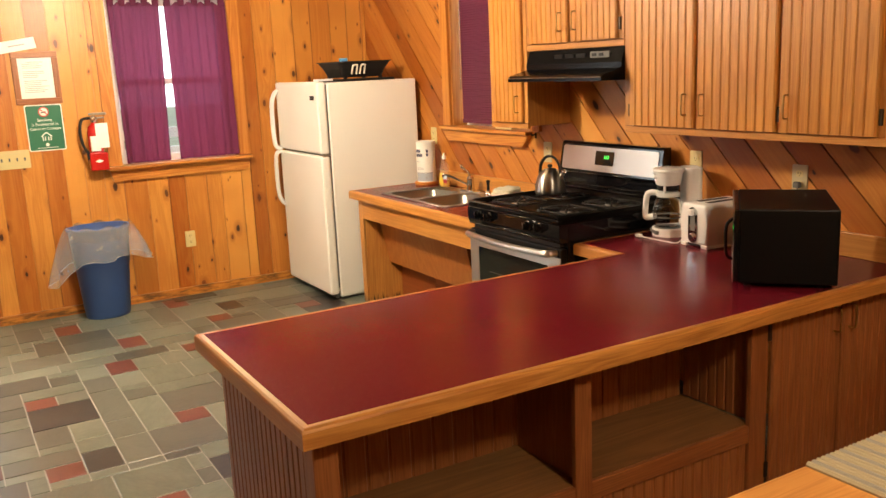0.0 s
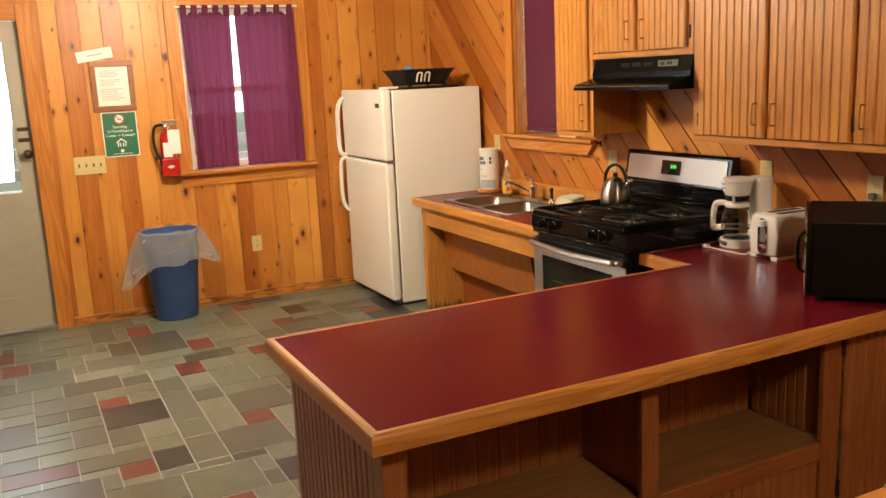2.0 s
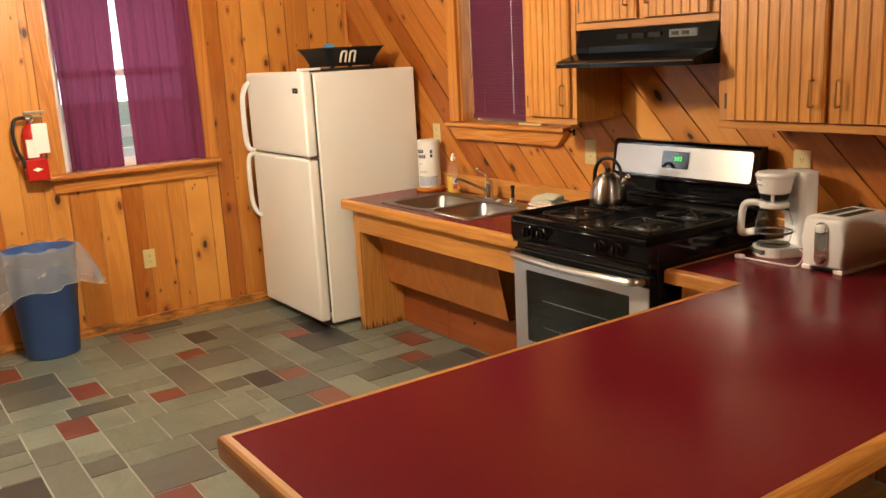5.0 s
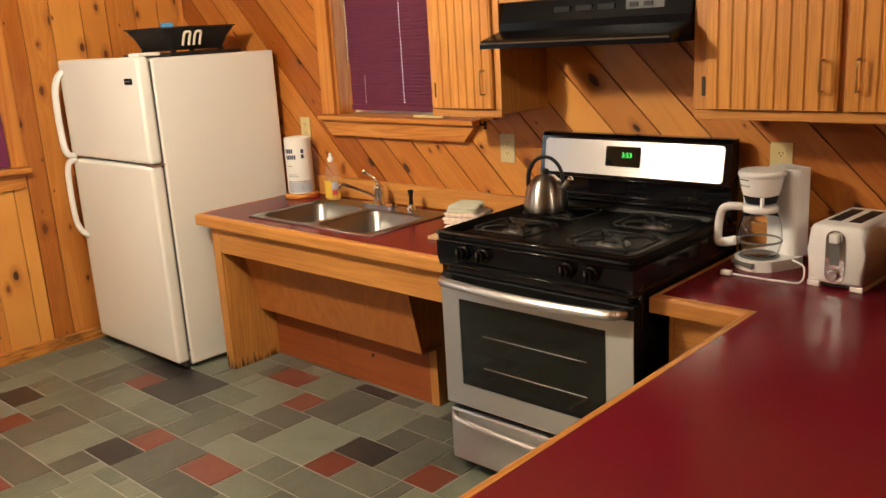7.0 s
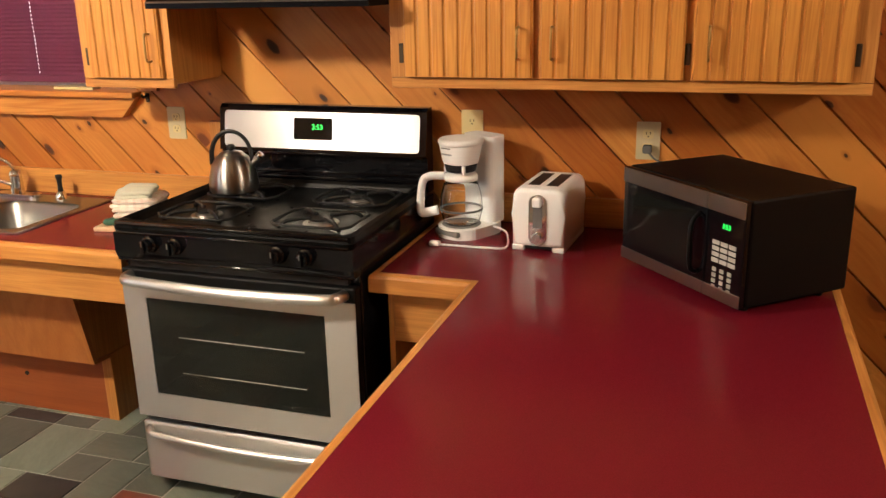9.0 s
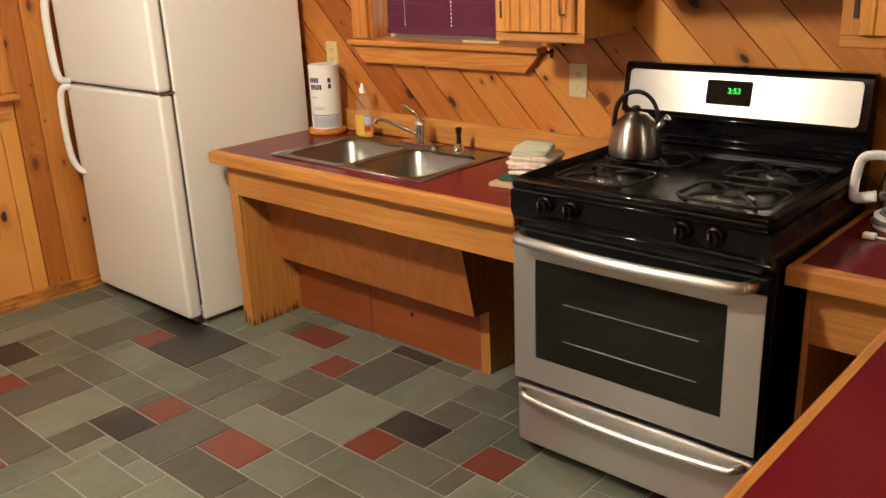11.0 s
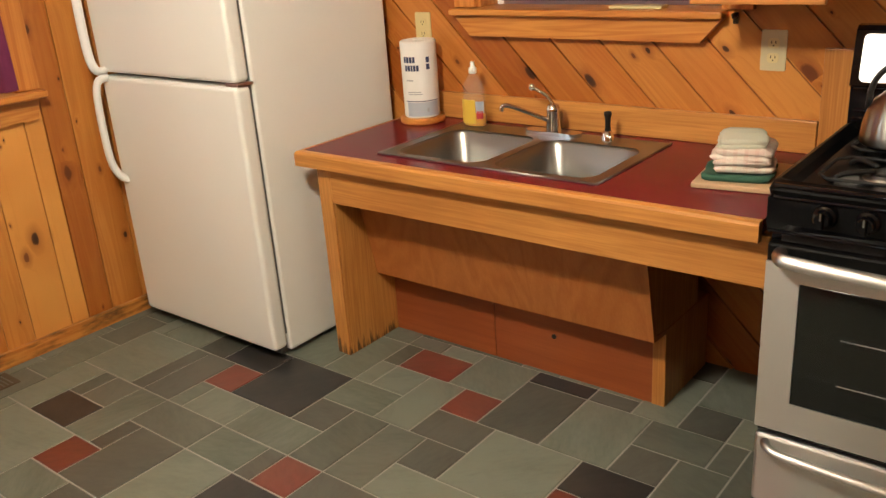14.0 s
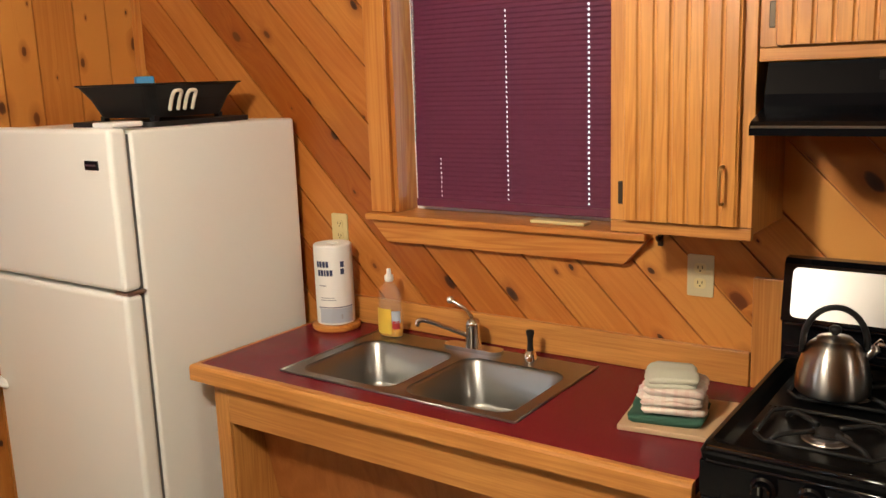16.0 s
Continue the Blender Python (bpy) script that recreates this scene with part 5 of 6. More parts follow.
arch = [Vector((KX, KY, KZ)) + hdir * (0.065 * math.cos(a)) + Vector((0, 0, 0.112 + 0.080 * math.sin(a))) for a in (math.pi * i / 16 for i in range(17))]
arch = [Vector((KX, KY, KZ + 0.086)) + hdir * 0.066] + arch + [Vector((KX, KY, KZ + 0.086)) - hdir * 0.066]
part("handle", tube(arch, 0.0066, 10, flat=1.3), black_matt, kt, "arched black handle", smooth=True)
part("spout", tube([Vector((KX, KY, KZ + 0.080)) + hdir * 0.058, Vector((KX, KY, KZ + 0.108)) + hdir * 0.087], 0.0105, 14), kettle_steel, kt, smooth=True)
part("whistle_cap", tube([Vector((KX, KY, KZ + 0.107)) + hdir * 0.085, Vector((KX, KY, KZ + 0.118)) + hdir * 0.098], 0.0115, 14), chrome, kt, smooth=True)

# paper towels
pt = thing("paper_towel_roll", "white printed paper towel roll on a round wooden base", "paper towels", (1.10, -0.125, CT))
TX, TY = 1.092, -0.122
part("wooden_base", lathe([(0, 0), (0.080, 0), (0.084, 0.005), (0.084, 0.017), (0.079, 0.022), (0, 0.022)], TX, TY, CT + 0.0005, 40), pine_x, pt, "round pale wooden base", smooth=False)
roll = part("roll", lathe([(0.0, 0.0225), (0.063, 0.0225), (0.066, 0.026), (0.066, 0.296), (0.062, 0.300), (0.02, 0.300), (0.02, 0.29), (0, 0.29)], TX, TY, CT, 44), paper, pt, smooth=False)


def on_roll(a0, a1, z0, z1, material, name="print"):
    """A printed patch that follows the roll's face; angles in degrees."""
    bm = bmesh.new()
    k = max(2, int(abs(a1 - a0) / 6))
    lo = [bm.verts.new((TX + 0.0667 * math.cos(radians(a0 + (a1 - a0) * i / k)), TY + 0.0667 * math.sin(radians(a0 + (a1 - a0) * i / k)), CT + z0)) for i in range(k + 1)]
    hi = [bm.verts.new((v.co.x, v.co.y, CT + z1)) for v in lo]
    for i in range(k):
        bm.faces.new((lo[i], lo[i + 1], hi[i + 1], hi[i]))
    part(name, bm, material, roll)


pale_blue = mat("pale_blue_print", (0.42, 0.46, 0.52), 0.7)
on_roll(-100, 10, 0.030, 0.082, pale_blue, "printed_band")
on_roll(-104, 12, 0.084, 0.087, print_blue)
for a0, w, z in ((-104, 9, 0.226), (-93, 9, 0.226), (-82, 9, 0.226), (-71, 8, 0.226), (-100, 9, 0.196), (-89, 9, 0.196), (-78, 6, 0.196), (-70, 8, 0.196), (-60, 8, 0.196)):
    on_roll(a0, a0 + w, z, z + 0.021, print_blue)
on_roll(-98, -72, 0.160, 0.164, print_grey)
on_roll(-94, -50, 0.118, 0.121, print_grey)
on_roll(-94, -45, 0.110, 0.113, print_grey)
on_roll(-28, -16, 0.225, 0.245, print_blue)
on_roll(-28, -16, 0.200, 0.220, print_blue)
on_roll(-34, -26, 0.045, 0.060, print_grey)

# dish soap
ds = thing("dish_soap_bottle", "clear dish soap bottle with a yellow label", "soap bottle", (1.335, -0.118, CT))
QX, QY = 1.335, -0.121
bot = part("bottle", lathe([(0, 0), (0.044, 0), (0.048, 0.006), (0.048, 0.07), (0.042, 0.105), (0.046, 0.128), (0.040, 0.152), (0.020, 0.178), (0.013, 0.186), (0, 0.186)], QX, QY, zt + 0.0005, 30, sy=0.62), bottle_film, ds, smooth=True)
part("soap", lathe([(0, 0.003), (0.044, 0.003), (0.044, 0.045), (0, 0.045)], QX, QY, zt, 26, sy=0.60), soap_amber, bot, smooth=True)


def label_patch(a0, a1, z0, z1, material):
    bm = bmesh.new()
    k = 8
    lo = [bm.verts.new((QX + 0.0490 * math.cos(radians(a0 + (a1 - a0) * i / k)), QY + 0.0306 * math.sin(radians(a0 + (a1 - a0) * i / k)), zt + z0)) for i in range(k + 1)]
    hi = [bm.verts.new((v.co.x, v.co.y, zt + z1)) for v in lo]
    for i in range(k):
        bm.faces.new((lo[i], lo[i + 1], hi[i + 1], hi[i]))
    part("label", bm, material, bot)


label_patch(-150, -62, 0.012, 0.098, soap_label)
label_patch(-60, -15, 0.050, 0.092, pale_blue)
label_patch(-58, -22, 0.030, 0.058, sign_red)
part("cap", lathe([(0.013, 0.1865), (0.015, 0.190), (0.015, 0.205), (0.008, 0.212), (0.007, 0.228), (0, 0.230)], QX, QY, zt, 20), white_plastic, ds, smooth=True)

# cutting board and folded towels
cb = tagged(part("cutting_board", moved(box(-0.125, 0.125, -0.125, 0.125, 0.0, 0.014, 0.003), pose(2.405, -0.335, CT + 0.0005, 0, 0, 8)), pine_x), "small pale wooden cutting board beside the range", "cutting board")
cb.data.materials[0] = mat("pale_board", (0.55, 0.38, 0.22), 0.6)


def folded(name, cx, cy, z, w, d, h, material, turn, label, seed):
    """A folded cloth: a soft slab with rolled folds on its front and rumpled faces."""
    r = random.Random(seed)
    bm = bmesh.new()
    n_, k_ = 10, 14
    layers = max(1, round(h / 0.019))
    lh = h / layers
    for layer in range(layers):
        rings = []
        dx, dw = r.uniform(-0.006, 0.006), r.uniform(0.93, 1.0)
        for i in range(n_ + 1):
            y = -d / 2 + d * i / n_
            end = 1 - 0.08 * (abs(2 * i / n_ - 1) ** 6)
            ring = []
            for j in range(k_):
                a = 2 * math.pi * j / k_
                ca, sa = math.cos(a), math.sin(a)
                px = dx + dw * w / 2 * math.copysign(abs(ca) ** 0.3, ca) * end + r.uniform(-1, 1) * 0.003
                wave = 0.0035 * math.sin(i * 0.9 + seed) + 0.0045 * math.sin(px * 55 + seed * 2)
                pz = layer * lh + lh / 2 + lh * 0.53 * math.copysign(abs(sa) ** 0.7, sa) * end + wave * (layer + 1) / layers + r.uniform(-1, 1) * 0.0012
                ring.append(bm.verts.new((px, y + r.uniform(-1, 1) * 0.001, max(pz, 0.0))))
            rings.append(ring)
        for a, b in zip(rings, rings[1:]):
            for j in range(k_):
                bm.faces.new((a[j], a[(j + 1) % k_], b[(j + 1) % k_], b[j]))
        bm.faces.new(rings[0])
        bm.faces.new(rings[-1])
    return tagged(part(name, moved(bm, pose(cx, cy, z, 0, 0, turn)), material, smooth=True), label, "towel", "folded towels")


zb = CT + 0.0150
folded("pot_holder", 2.385, -0.345, zb, 0.185, 0.17, 0.016, towel_green, 12, "dark green quilted pot holder under folded towels", 1)
folded("folded_towel", 2.388, -0.340, zb + 0.015, 0.155, 0.14, 0.034, towel_pink, 15, "cream and pink checked towel folded in the stack", 2)
folded("folded_towel", 2.388, -0.338, zb + 0.047, 0.160, 0.14, 0.036, towel_pink, 12, "cream and pink checked towel folded on top", 3)
folded("folded_towel", 2.384, -0.342, zb + 0.081, 0.130, 0.115, 0.030, towel_sage, 22, "pale green folded cloth on top of the stack", 4)

# dish rack on the refrigerator
rk = thing("dish_rack", "black plastic dish rack stored on the refrigerator", "dish rack", (0.60, -0.40, FH + 0.003))
RKM = pose(0.60, -0.395, FH + 0.0005, 0, 0, 4)
part("drain_tray", moved(prism(rounded(-0.195, 0.195, -0.225, 0.225, 0.03), "z", 0.0, 0.016), RKM), black_matt, rk)
bm = bmesh.new()
outer = []
for w, d, z in ((0.135, 0.155, 0.026), (0.155, 0.180, 0.085), (0.182, 0.205, 0.128), (0.190, 0.214, 0.131), (0.190, 0.214, 0.135), (0.176, 0.200, 0.135), (0.148, 0.173, 0.085), (0.128, 0.148, 0.032)):
    outer.append([bm.verts.new((x, y, z)) for x, y in rounded(-w, w, -d, d, 0.04, 5)])
for a, b in zip(outer, outer[1:]):
    for i in range(len(a)):
        bm.faces.new((a[i], a[(i + 1) % len(a)], b[(i + 1) % len(a)], b[i]))
bm.faces.new(outer[0])
bm.faces.new(outer[-1])
part("rack_basket", moved(bm, RKM), black_matt, rk)
for x in (-0.12, 0.12):
    for y in (-0.14, 0.14):
        part("foot", moved(box(x - 0.01, x + 0.01, y - 0.01, y + 0.01, 0.0158, 0.032), RKM), black_matt, rk)
# pale arches stand in for the light that shows through the side slots
for i in range(2):
    y = -0.088 + i * 0.062
    arch = smooth_path([(0.154, y - 0.017, 0.048), (0.168, y - 0.017, 0.085), (0.180, y - 0.015, 0.106), (0.181, y, 0.110), (0.180, y + 0.015, 0.106), (0.168, y + 0.017, 0.085), (0.154, y + 0.017, 0.048)], 4)
    part("side_slot", moved(tube(arch, 0.0062, 8), RKM), towel_white, rk, smooth=True)
br = thing("dish_brush", "blue and white dish brush in the rack", "brush", (0.55, -0.42, FH + 0.04))
blue_soft = mat("blue_bristle", (0.05, 0.22, 0.42), 0.6)
part("head", moved(box(-0.03, 0.03, -0.014, 0.014, 0.128, 0.158, 0.005), RKM @ pose(0.06, -0.115, 0, 0, 0, 60)), blue_soft, br)
part("stem", moved(box(-0.022, 0.022, -0.008, 0.008, 0.0335, 0.1278, 0.004), RKM @ pose(0.06, -0.115, 0, 0, 0, 60)), white_plastic, br)

# ---- wall plates ----


def wall_outlet(m, label, plugged=False, tone=cream_plastic):
    """A duplex outlet plate; m puts its back on the wall, with z out of it."""
    o = thing("wall_outlet", label, "outlet", m.translation, "wall outlets")
    part("plate", moved(prism(rounded(-0.036, 0.036, -0.058, 0.058, 0.004), "z", 0.0, 0.005), m), tone, o)
    for s in (-0.021, 0.021):
        face = part("socket", moved(prism(rounded(-0.0165, 0.0165, s - 0.014, s + 0.014, 0.009), "z", 0.005, 0.0068), m), cream_plastic, o)
        for x in (-0.006, 0.006):
            part("slot", moved(box(x - 0.0012, x + 0.0012, s - 0.001, s + 0.007, 0.0066, 0.0072), m), black_matt, face)
        part("slot", moved(box(-0.002, 0.002, s - 0.009, s - 0.005, 0.0066, 0.0072), m), black_matt, face)
    if plugged:
        part("plug", moved(box(-0.014, 0.014, -0.036, -0.010, 0.0069, 0.032, 0.006), m), gasket, o)
    return o


def on_north(x, z):
    return Matrix.Translation((x, -0.0172, z)) @ Matrix.Rotation(radians(90), 4, "X")


def on_west(y, z):
    return Matrix(((0, 0, 1, -0.0028), (1, 0, 0, y), (0, 1, 0, z), (0, 0, 0, 1)))


wall_outlet(on_north(1.041, 1.098), "ivory outlet plate behind the paper towels")
wall_outlet(on_north(2.343, 1.062), "ivory duplex outlet beside the range with shade painted into its plate", tone=shaded_ivory_plastic)
wall_outlet(on_north(3.466, 1.078), "ivory duplex outlet above the coffee maker")
wall_outlet(on_north(4.027, 1.055), "ivory duplex outlet with a grey plug and shade painted into its plate", True, shaded_ivory_plastic)
wall_outlet(on_west(-1.518, 0.416), "ivory duplex outlet low on the pine wall")

sw = thing("light_switch", "ivory four gang light switch plate on pine", "light switch", (0, -2.592, 1.09))
SM = on_west(-2.605, 1.094)
part("plate", moved(prism(rounded(-0.101, 0.101, -0.060, 0.060, 0.005), "z", 0.0, 0.006), SM), cream_plastic, sw)
for i in range(4):
    part("toggle", moved(box(-0.074 + i * 0.046, -0.064 + i * 0.046, -0.010, 0.012, 0.006, 0.016, 0.002), SM), gasket, sw)

fn = thing("framed_notice", "wood framed white notice with small print", "framed notice", (0, -2.375, 1.6))
NM = on_west(-2.400, 1.612)
for a in ((-0.14, 0.14, 0.130, 0.168), (-0.14, 0.14, -0.168, -0.130)):
    part("frame_rail", moved(box(a[0], a[1], a[2], a[3], 0.0, 0.02, 0.004), NM), bead_y, fn)
for a in ((-0.14, -0.103), (0.103, 0.14)):
    part("frame_stile", moved(box(a[0], a[1], -0.1295, 0.1295, 0.0, 0.019, 0.004), NM), bead_z, fn)
sheet = part("sheet", moved(box(-0.103, 0.103, -0.13, 0.13, 0.0, 0.006), NM), paper, fn)
frng = random.Random(3)
for i in range(17):
    if i in (4, 9):
        continue
    h = 0.100 - i * 0.012
    ln = frng.uniform(0.09, 0.15) if i else 0.10
    part("print_line", moved(box(-0.078 if i else -0.05, -0.078 + ln if i else 0.05, h, h + 0.0042, 0.0062, 0.0068), NM), print_grey, sheet)
ps = thing("paper_strip", "torn white paper strip taped above the frame", "notice", (0, -2.49, 1.82))
PM = on_west(-2.493, 1.822) @ Matrix.Rotation(radians(9), 4, "Z")
strip = part("strip", moved(box(-0.115, 0.115, -0.036, 0.036, 0.001, 0.003), PM), paper, ps)
part("print_line", moved(box(-0.05, 0.05, -0.004, 0.004, 0.0032, 0.0036), PM), print_grey, strip)

sg = thing("green_sign", "green no smoking sign with white lettering", "sign", (0, -2.373, 1.28))
GM = on_west(-2.386, 1.288)
part("border", moved(prism(rounded(-0.114, 0.114, -0.152, 0.152, 0.012), "z", 0.0, 0.003), GM), paper, sg)
face = part("sign_face", moved(prism(rounded(-0.107, 0.107, -0.145, 0.145, 0.008), "z", 0.003, 0.0042), GM), sign_green, sg)
for i, (txt, size) in enumerate((("Smoking", 0.027), ("is Prohibited in", 0.027), ("Cabins or Cottages", 0.024))):
    writing(txt, size, GM @ pose(0, 0.050 - i * 0.028, 0.0046), paper, "lettering", face)
bm = lathe([(0.026, 0.0043), (0.033, 0.0043), (0.033, 0.005), (0.026, 0.005), (0.026, 0.0043)], 0, 0, 0, 32)
part("red_ring", moved(bm, GM @ pose(0, 0.104, 0)), sign_red, face)
part("ring_face", moved(lathe([(0, 0.0043), (0.0258, 0.0043), (0.0258, 0.0047), (0, 0.0047)], 0, 0, 0, 32), GM @ pose(0, 0.104, 0)), paper, face)
part("red_bar", moved(box(-0.026, 0.026, -0.003, 0.003, 0.0048, 0.0053), GM @ pose(0, 0.104, 0, 0, 0, -40)), sign_red, face)
part("cigarette", moved(box(-0.017, 0.015, -0.003, 0.003, 0.00472, 0.0051), GM @ pose(0, 0.102, 0, 0, 0, 10)), black_matt, face)
part("cabin_roof", moved(prism([(-0.036, -0.056), (0, -0.026), (0.036, -0.056), (0.030, -0.060), (0, -0.036), (-0.030, -0.060)], "z", 0.0043, 0.005), GM), paper, face)
for x in (-0.026, -0.012, 0.008, 0.022):
    part("cabin_post", moved(box(x, x + 0.006, -0.084, -0.058, 0.0043, 0.005), GM), paper, face)
part("emblem", moved(lathe([(0, 0.0043), (0.012, 0.0043), (0.012, 0.005), (0, 0.005)], 0, -0.112, 0, 7), GM), paper, face)
part("print_line", moved(box(-0.065, 0.065, -0.133, -0.130, 0.0043, 0.005), GM), paper, face)

# fire extinguisher
fe = thing("fire_extinguisher", "red fire extinguisher with a white tag on the wall", "fire extinguisher", (0.07, -2.09, 1.0))
EX, EY = 0.068, -2.095
part("cylinder", lathe([(0, 0), (0.044, 0), (0.048, 0.01), (0.048, 0.24), (0.040, 0.275), (0.020, 0.292), (0.016, 0.31), (0, 0.31)], EX, EY, 1.0, 30), red_paint, fe, smooth=True)
part("bracket_box", box(-0.002, 0.124, EY - 0.056, EY + 0.060, 0.985, 1.105, 0.006), red_paint, fe, "red wall bracket tray")
part("bracket_mark", prism([(EY - 0.026, 1.048), (EY, 1.060), (EY + 0.026, 1.048), (EY, 1.036)], "x", 0.1242, 0.1250), paper, fe)
part("valve", lathe([(0.018, 0.305), (0.022, 0.315), (0.022, 0.34), (0.012, 0.348), (0, 0.348)], EX, EY, 1.0, 20), chrome, fe, smooth=True)
part("lever", box(EX - 0.012, EX + 0.012, EY - 0.025, EY + 0.085, 1.352, 1.368, 0.004), dim_steel, fe)
part("carry_handle", box(EX - 0.010, EX + 0.010, EY - 0.03, EY + 0.070, 1.328, 1.340, 0.003), dim_steel, fe)
part("hose", tube(smooth_path([(EX, EY - 0.02, 1.335), (EX + 0.02, EY - 0.075, 1.325), (EX + 0.03, EY - 0.095, 1.25), (EX + 0.03, EY - 0.085, 1.16), (EX + 0.03, EY - 0.060, 1.10), (EX + 0.035, EY - 0.058, 1.06)], 7), 0.010, 10), black_matt, fe, "black rubber hose", smooth=True)
part("label", box(EX + 0.030, EX + 0.0496, EY - 0.038, EY + 0.02, 1.115, 1.215, 0.002), paper, fe)
part("tag", box(EX + 0.052, EX + 0.056, EY - 0.002, EY + 0.078, 1.135, 1.300, 0.001), paper, fe, "white inspection tag")

# waste bin with a clear liner
wb = thing("waste_bin", "blue plastic waste bin with a clear liner bag", "waste bin", (0.185, -2.165, 0))
WX, WY = 0.185, -2.168
prof = [(0, 0.0), (0.118, 0.0), (0.124, 0.012), (0.148, 0.36), (0.152, 0.365), (0.163, 0.60), (0.171, 0.605), (0.171, 0.622), (0.160, 0.622), (0.145, 0.36), (0.118, 0.02), (0, 0.018)]
part("bin", lathe(prof, WX, WY, 0.001, 48, sx=0.93, sy=1.17), blue_plastic, wb, smooth=True)
bag = bmesh.new()
brng = random.Random(8)
nb, rows = 72, 9
ph = [brng.uniform(0, 6.28) for _ in range(6)]
ringsb = []
for j in range(rows + 1):
    t = j / rows
    ring = []
    for i in range(nb):
        a = 2 * math.pi * i / nb
        side = abs(math.sin(a)) ** 5
        hang = 0.215 - 0.02 * math.sin(a) + (0.15 if math.sin(a) < 0 else 0.06) * side + 0.012 * math.sin(5 * a + ph[0])
        z = 0.628 - t ** 1.4 * hang + 0.012 * math.sin(9 * a + ph[1]) * (1 - t)
        flare = 0.178 + t * (0.032 + 0.072 * side) + t * (0.016 * math.sin(11 * a + ph[2]) + 0.012 * math.sin(17 * a + ph[3]))
        x = WX + 0.93 * flare * math.cos(a)
        ring.append(bag.verts.new((max(x, 0.026), WY + 1.15 * flare * math.sin(a), z)))
    ringsb.append(ring)
inner = [bag.verts.new((WX + 0.93 * 0.150 * math.cos(2 * math.pi * i / nb), WY + 1.15 * 0.150 * math.sin(2 * math.pi * i / nb), 0.48)) for i in range(nb)]
ringsb.insert(0, inner)
for a, b in zip(ringsb, ringsb[1:]):
    for i in range(nb):
        bag.faces.new((a[i], a[(i + 1) % nb], b[(i + 1) % nb], b[i]))
hem = tube([v.co.copy() for v in ringsb[-1] + ringsb[-1][:1]], 0.0009, 6)
liner = part("liner_bag", bag, bag_film, wb, "clear crumpled liner bag folded over the rim", smooth=True)
part("hem", hem, bag_fold, liner, smooth=True)

# floor register by the west wall
fv = thing("floor_register", "brown metal floor register by the baseboard", "vent", (0.11, -1.56, 0))
vent_brown = mat("brown_vent_metal", (0.10, 0.07, 0.04), 0.5, 0.4)
bm = box(0.045, 0.055, -1.71, -1.41, 0.0025, 0.006)
box(0.155, 0.165, -1.71, -1.41, 0.0025, 0.006, bm=bm)
box(0.055, 0.155, -1.71, -1.70, 0.0025, 0.006, bm=bm)
box(0.055, 0.155, -1.42, -1.41, 0.0025, 0.006, bm=bm)
part("frame", bm, vent_brown, fv)
for i in range(18):
    y = -1.692 + i * 0.0155
    part("slat", box(0.055, 0.155, y, y + 0.008, 0.0025, 0.005), vent_brown, fv)

# dining table on the living side
tb = thing("dining_table", "honey oak dining table with a thick rounded top", "table", (5.75, -1.5, 0))
T0, T1, TY0, TY1, TZ = 5.285, 6.10, -2.15, -0.75, 0.752
bm = prism(rounded(T0, T1, TY0, TY1, 0.03, 4), "z", TZ - 0.035, TZ)
bmesh.ops.bevel(bm, geom=[e for e in bm.edges if abs(e.verts[0].co.z - e.verts[1].co.z) < 1e-6], offset=0.008, segments=2, affect="EDGES", profile=0.5)
part("tabletop", bm, table_wood, tb)
for x in (T0 + 0.05, T1 - 0.12):
    for y in (TY0 + 0.05, TY1 - 0.12):
        part("leg", box(x, x + 0.07, y, y + 0.07, 0.002, TZ - 0.0355, 0.006), table_wood, tb)
for r in ((T0 + 0.12, T1 - 0.12, TY0 + 0.07, TY0 + 0.09), (T0 + 0.12, T1 - 0.12, TY1 - 0.09, TY1 - 0.07), (T0 + 0.07, T0 + 0.09, TY0 + 0.12, TY1 - 0.12), (T1 - 0.09, T1 - 0.07, TY0 + 0.12, TY1 - 0.12)):
    part("rail", box(r[0], r[1], r[2], r[3], TZ - 0.12, TZ - 0.0358), table_wood, tb)
mt = thing("placemat", "grey and tan ribbed placemat on the table", "placemat", (5.50, -1.42, TZ))
mat_a = cloth("tan_reed", (0.36, 0.29, 0.17), (0.46, 0.38, 0.24), 0, 300.0)
mat_b = cloth("grey_reed", (0.26, 0.24, 0.19), (0.34, 0.31, 0.25), 0, 300.0)
for i in range(30):
    y = -1.628 + i * 0.0145
    part("reed", tube([(5.292, y, TZ + 0.0045), (5.74, y, TZ + 0.0045)], 0.0068, 6, flat=0.6), mat_b if i % 3 == 1 else mat_a, mt)

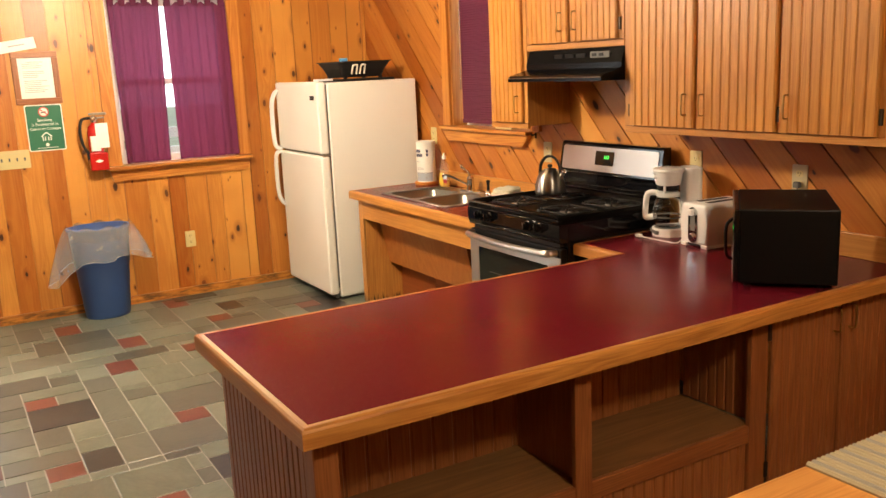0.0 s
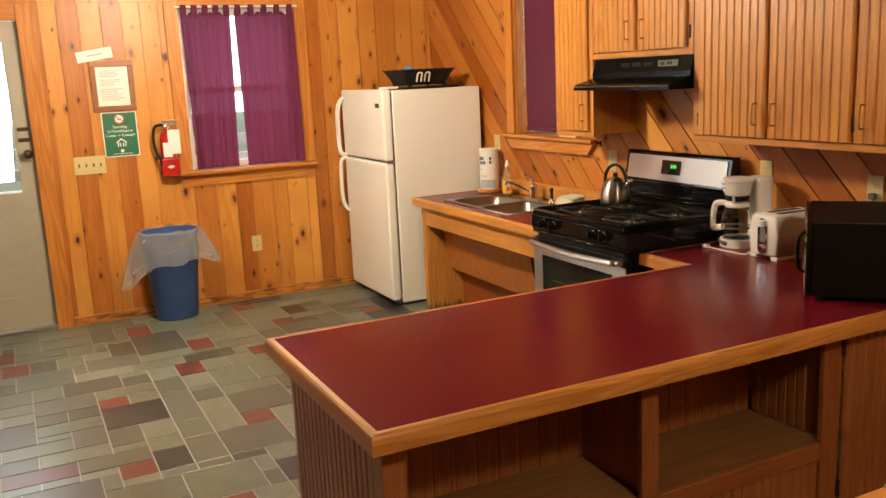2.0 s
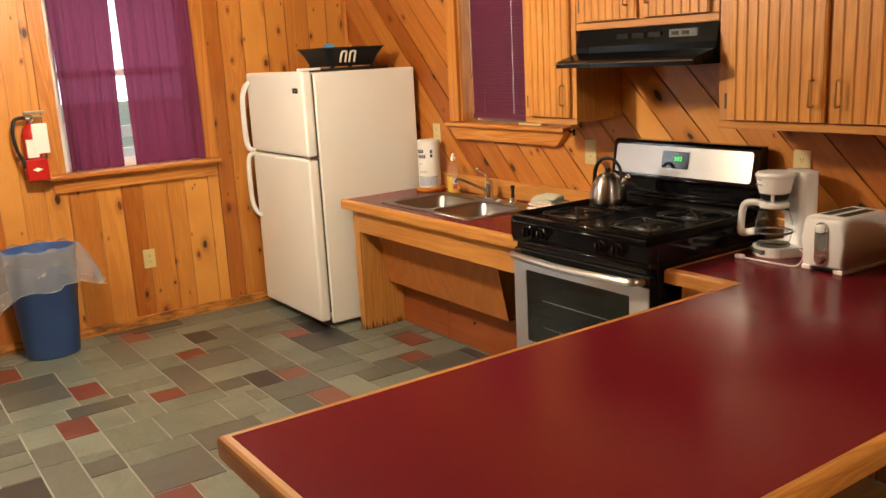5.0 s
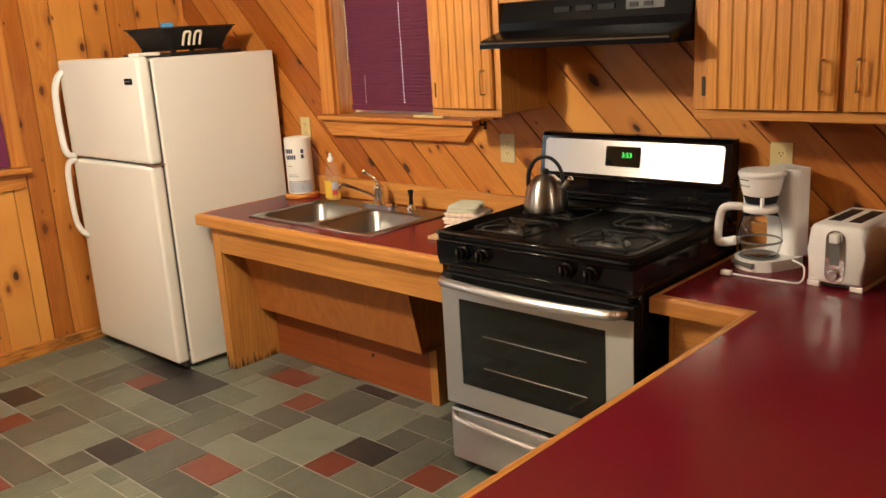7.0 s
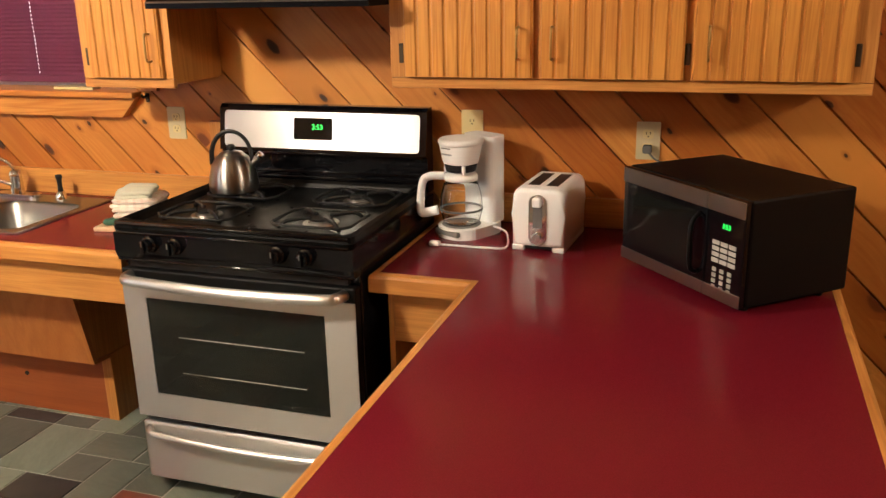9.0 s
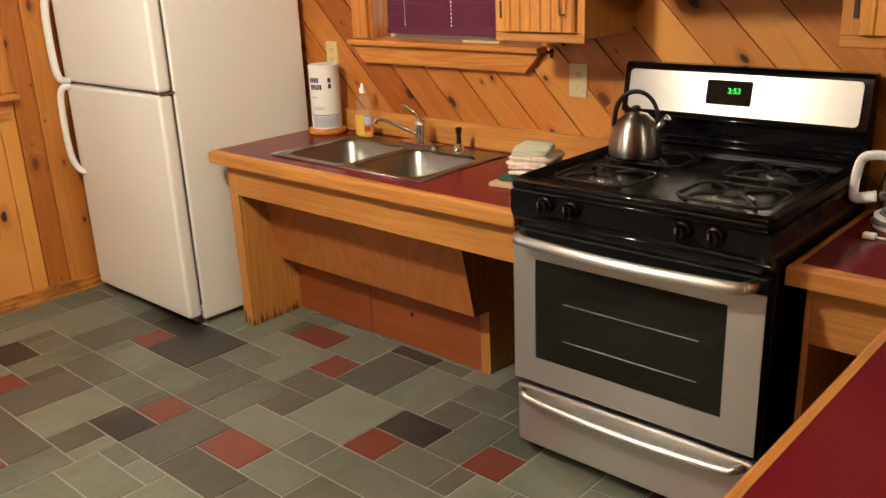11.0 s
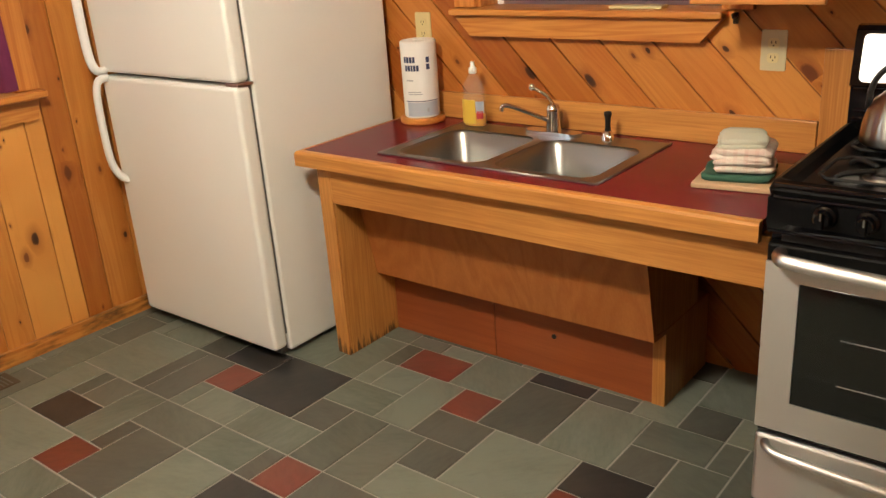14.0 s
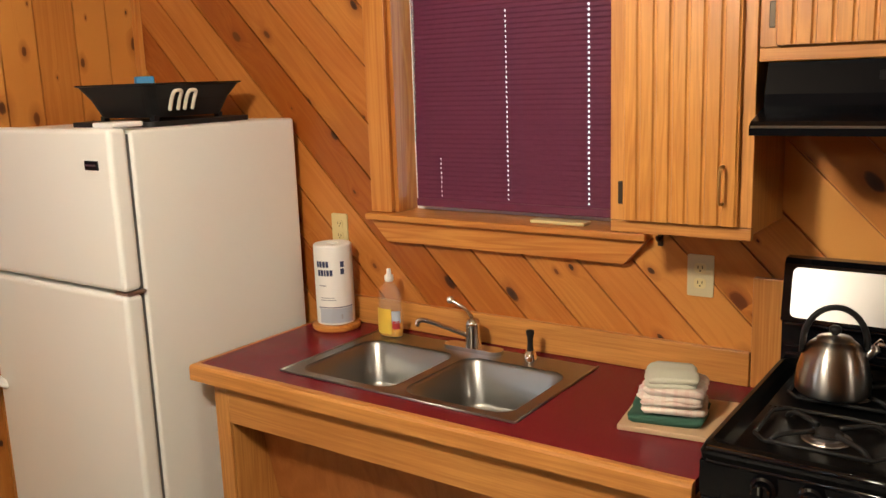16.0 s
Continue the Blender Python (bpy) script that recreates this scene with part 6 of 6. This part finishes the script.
# ---- slate floor tiles, laid on a half-tile grid ----
HX, HY, GX, GY = 0.0757, 0.0750, 1.284, -0.74
NAMED = {
    "red": "0 2 3 2;4 0 2 2;1 -8 2 2;6 -8 3 2;11 -4 2 2;-8 -12 2 2;-7 -4 2 2;-6 -20 3 2;0 -22 3 2;-13 -24 3 2;5 -28 2 2;17 -28 2 2;13 -20 2 2;-7 -32 3 2;24 -24 3 2;-16 -14 3 2;-1 -16 2 2;16 -2 2 2",
    "black": "-5 -4 4 4;-12 -10 3 2;0 -10 3 2;11 -2 3 2;6 4 3 1;16 -26 3 2;6 -32 2 2;21 -20 3 4;-8 -2 3 2;7 -28 4 4",
    "brown": "-6 -12 3 4;6 0 3 4;4 -2 3 2;-1 -4 2 2;0 -12 2 2;12 0 2 2;5 -4 2 2;7 -22 2 2;3 -24 3 2;1 -26 2 2;-7 -24 3 4;-9 -26 4 2;15 -22 4 4;11 -28 3 2;9 4 2 1;13 4 2 2;-10 -6 1 4;-9 -6 2 4;-10 -2 2 2;-14 -33 4 2;3 -10 3 4",
    "green": "-6 -6 3 2;-1 -2 3 2;0 0 2 2;3 2 3 3;1 4 2 1;9 0 3 4;7 -4 4 4;5 -6 4 2;-13 -2 3 2;2 -2 2 4",
    "olive": "1 -6 2 4;-1 4 2 1;12 2 3 2;9 -6 2 2;-11 -8 2 2;-16 -4 2 3;3 -6 2 4;14 -2 2 4;-5 -28 3 4;12 -24 3 2",
}
KINDS = {"olive": slate_olive, "red": slate_red, "black": slate_black, "brown": slate_brown, "green": slate_green}
I0, I1, J0, J1 = -18, 97, -76, 11
taken, tiles = {}, []


def lay(i, j, w, h, kind):
    for a in range(i, i + w):
        for b in range(j, j + h):
            taken[a, b] = True
    tiles.append((i, j, w, h, kind))


def free(i, j, w, h):
    return i + w <= I1 and j + h <= J1 and not any((a, b) in taken for a in range(i, i + w) for b in range(j, j + h))


for kind, rows in NAMED.items():
    for row in rows.split(";"):
        i, j, w, h = map(int, row.split())
        if free(i, j, w, h):
            lay(i, j, w, h, kind)
trng = random.Random(11)
SIZES = [(4, 4), (3, 4), (4, 2), (4, 4), (2, 4), (3, 2), (4, 3), (6, 4), (5, 4), (6, 2), (3, 4)]
for j in range(J0, J1):
    for i in range(I0, I1):
        if (i, j) in taken:
            continue
        order = SIZES[:]
        trng.shuffle(order)
        w, h = next((s for s in order + [(2, 2), (2, 1), (1, 2), (1, 1)] if free(i, j, *s)), (1, 1))
        x, y = GX + i * HX, GY + j * HY
        near = x < 2.8 and y > -3.2
        pick = trng.random()
        kind = "green" if pick < (0.72 if near else 0.66) else "olive" if pick < (0.9 if near else 0.78) else "brown" if near or pick < 0.88 else "black" if pick < 0.94 else "red"
        lay(i, j, w, h, kind)

tile_mesh = {}


def tile_shape(w, h, kind):
    """One tile about its own centre, with worn edges; alike tiles share it."""
    if (w, h, kind) not in tile_mesh:
        a, b = w * HX / 2 - 0.0031, h * HY / 2 - 0.0031
        bm = bmesh.new()
        rings = []
        for inset, z in ((0.0, -0.006), (0.0, 0.0012), (0.0025, 0.0022)):
            rings.append([bm.verts.new((sx * (a - inset), sy * (b - inset), z)) for sx, sy in ((-1, -1), (1, -1), (1, 1), (-1, 1))])
        for r, s in zip(rings, rings[1:]):
            for k in range(4):
                bm.faces.new((r[k], r[(k + 1) % 4], s[(k + 1) % 4], s[k]))
        bm.faces.new(rings[-1])
        me = bpy.data.meshes.new("tile")
        bm.to_mesh(me)
        bm.free()
        me.materials.append(KINDS[kind])
        tile_mesh[w, h, kind] = me
    return tile_mesh[w, h, kind]


rest = bmesh.new()
made = 0
for i, j, w, h, kind in tiles:
    cx, cy = GX + (i + w / 2) * HX, GY + (j + h / 2) * HY
    tilt = (trng.uniform(-0.15, 0.15), trng.uniform(-0.15, 0.15))
    if cx < 3.75 and cy > -3.05 and made < 330:
        ob = new("tile", tile_shape(w, h, kind))
        ob.matrix_basis = pose(cx, cy, trng.uniform(-0.0012, 0.0008), tilt[0], tilt[1], 0)
        under(ob, floor)
        made += 1
    else:
        a, b = w * HX / 2 - 0.0031, h * HY / 2 - 0.0031
        box(cx - a, cx + a, cy - b, cy + b, -0.006, 0.002, bm=rest)
slate_rest = slate("mixed_slate", (0.10, 0.105, 0.08), (0.18, 0.18, 0.14))
n = Net(slate_rest)
isl = n.add("ShaderNodeNewGeometry").outputs["Random Per Island"]
pick_col = n.ramp(isl, (0.0, (0.085, 0.097, 0.082)), (0.68, (0.13, 0.145, 0.12)), (0.70, (0.06, 0.053, 0.045)), (0.9, (0.08, 0.07, 0.058)), (0.91, (0.025, 0.025, 0.025)), (0.95, (0.12, 0.032, 0.022)))
n.out("Base Color", pick_col)
far_tiles = part("floor_tiles_beyond", rest, slate_rest, floor, "slate tiles of the living side")
far_tiles["kind"] = "stuff"
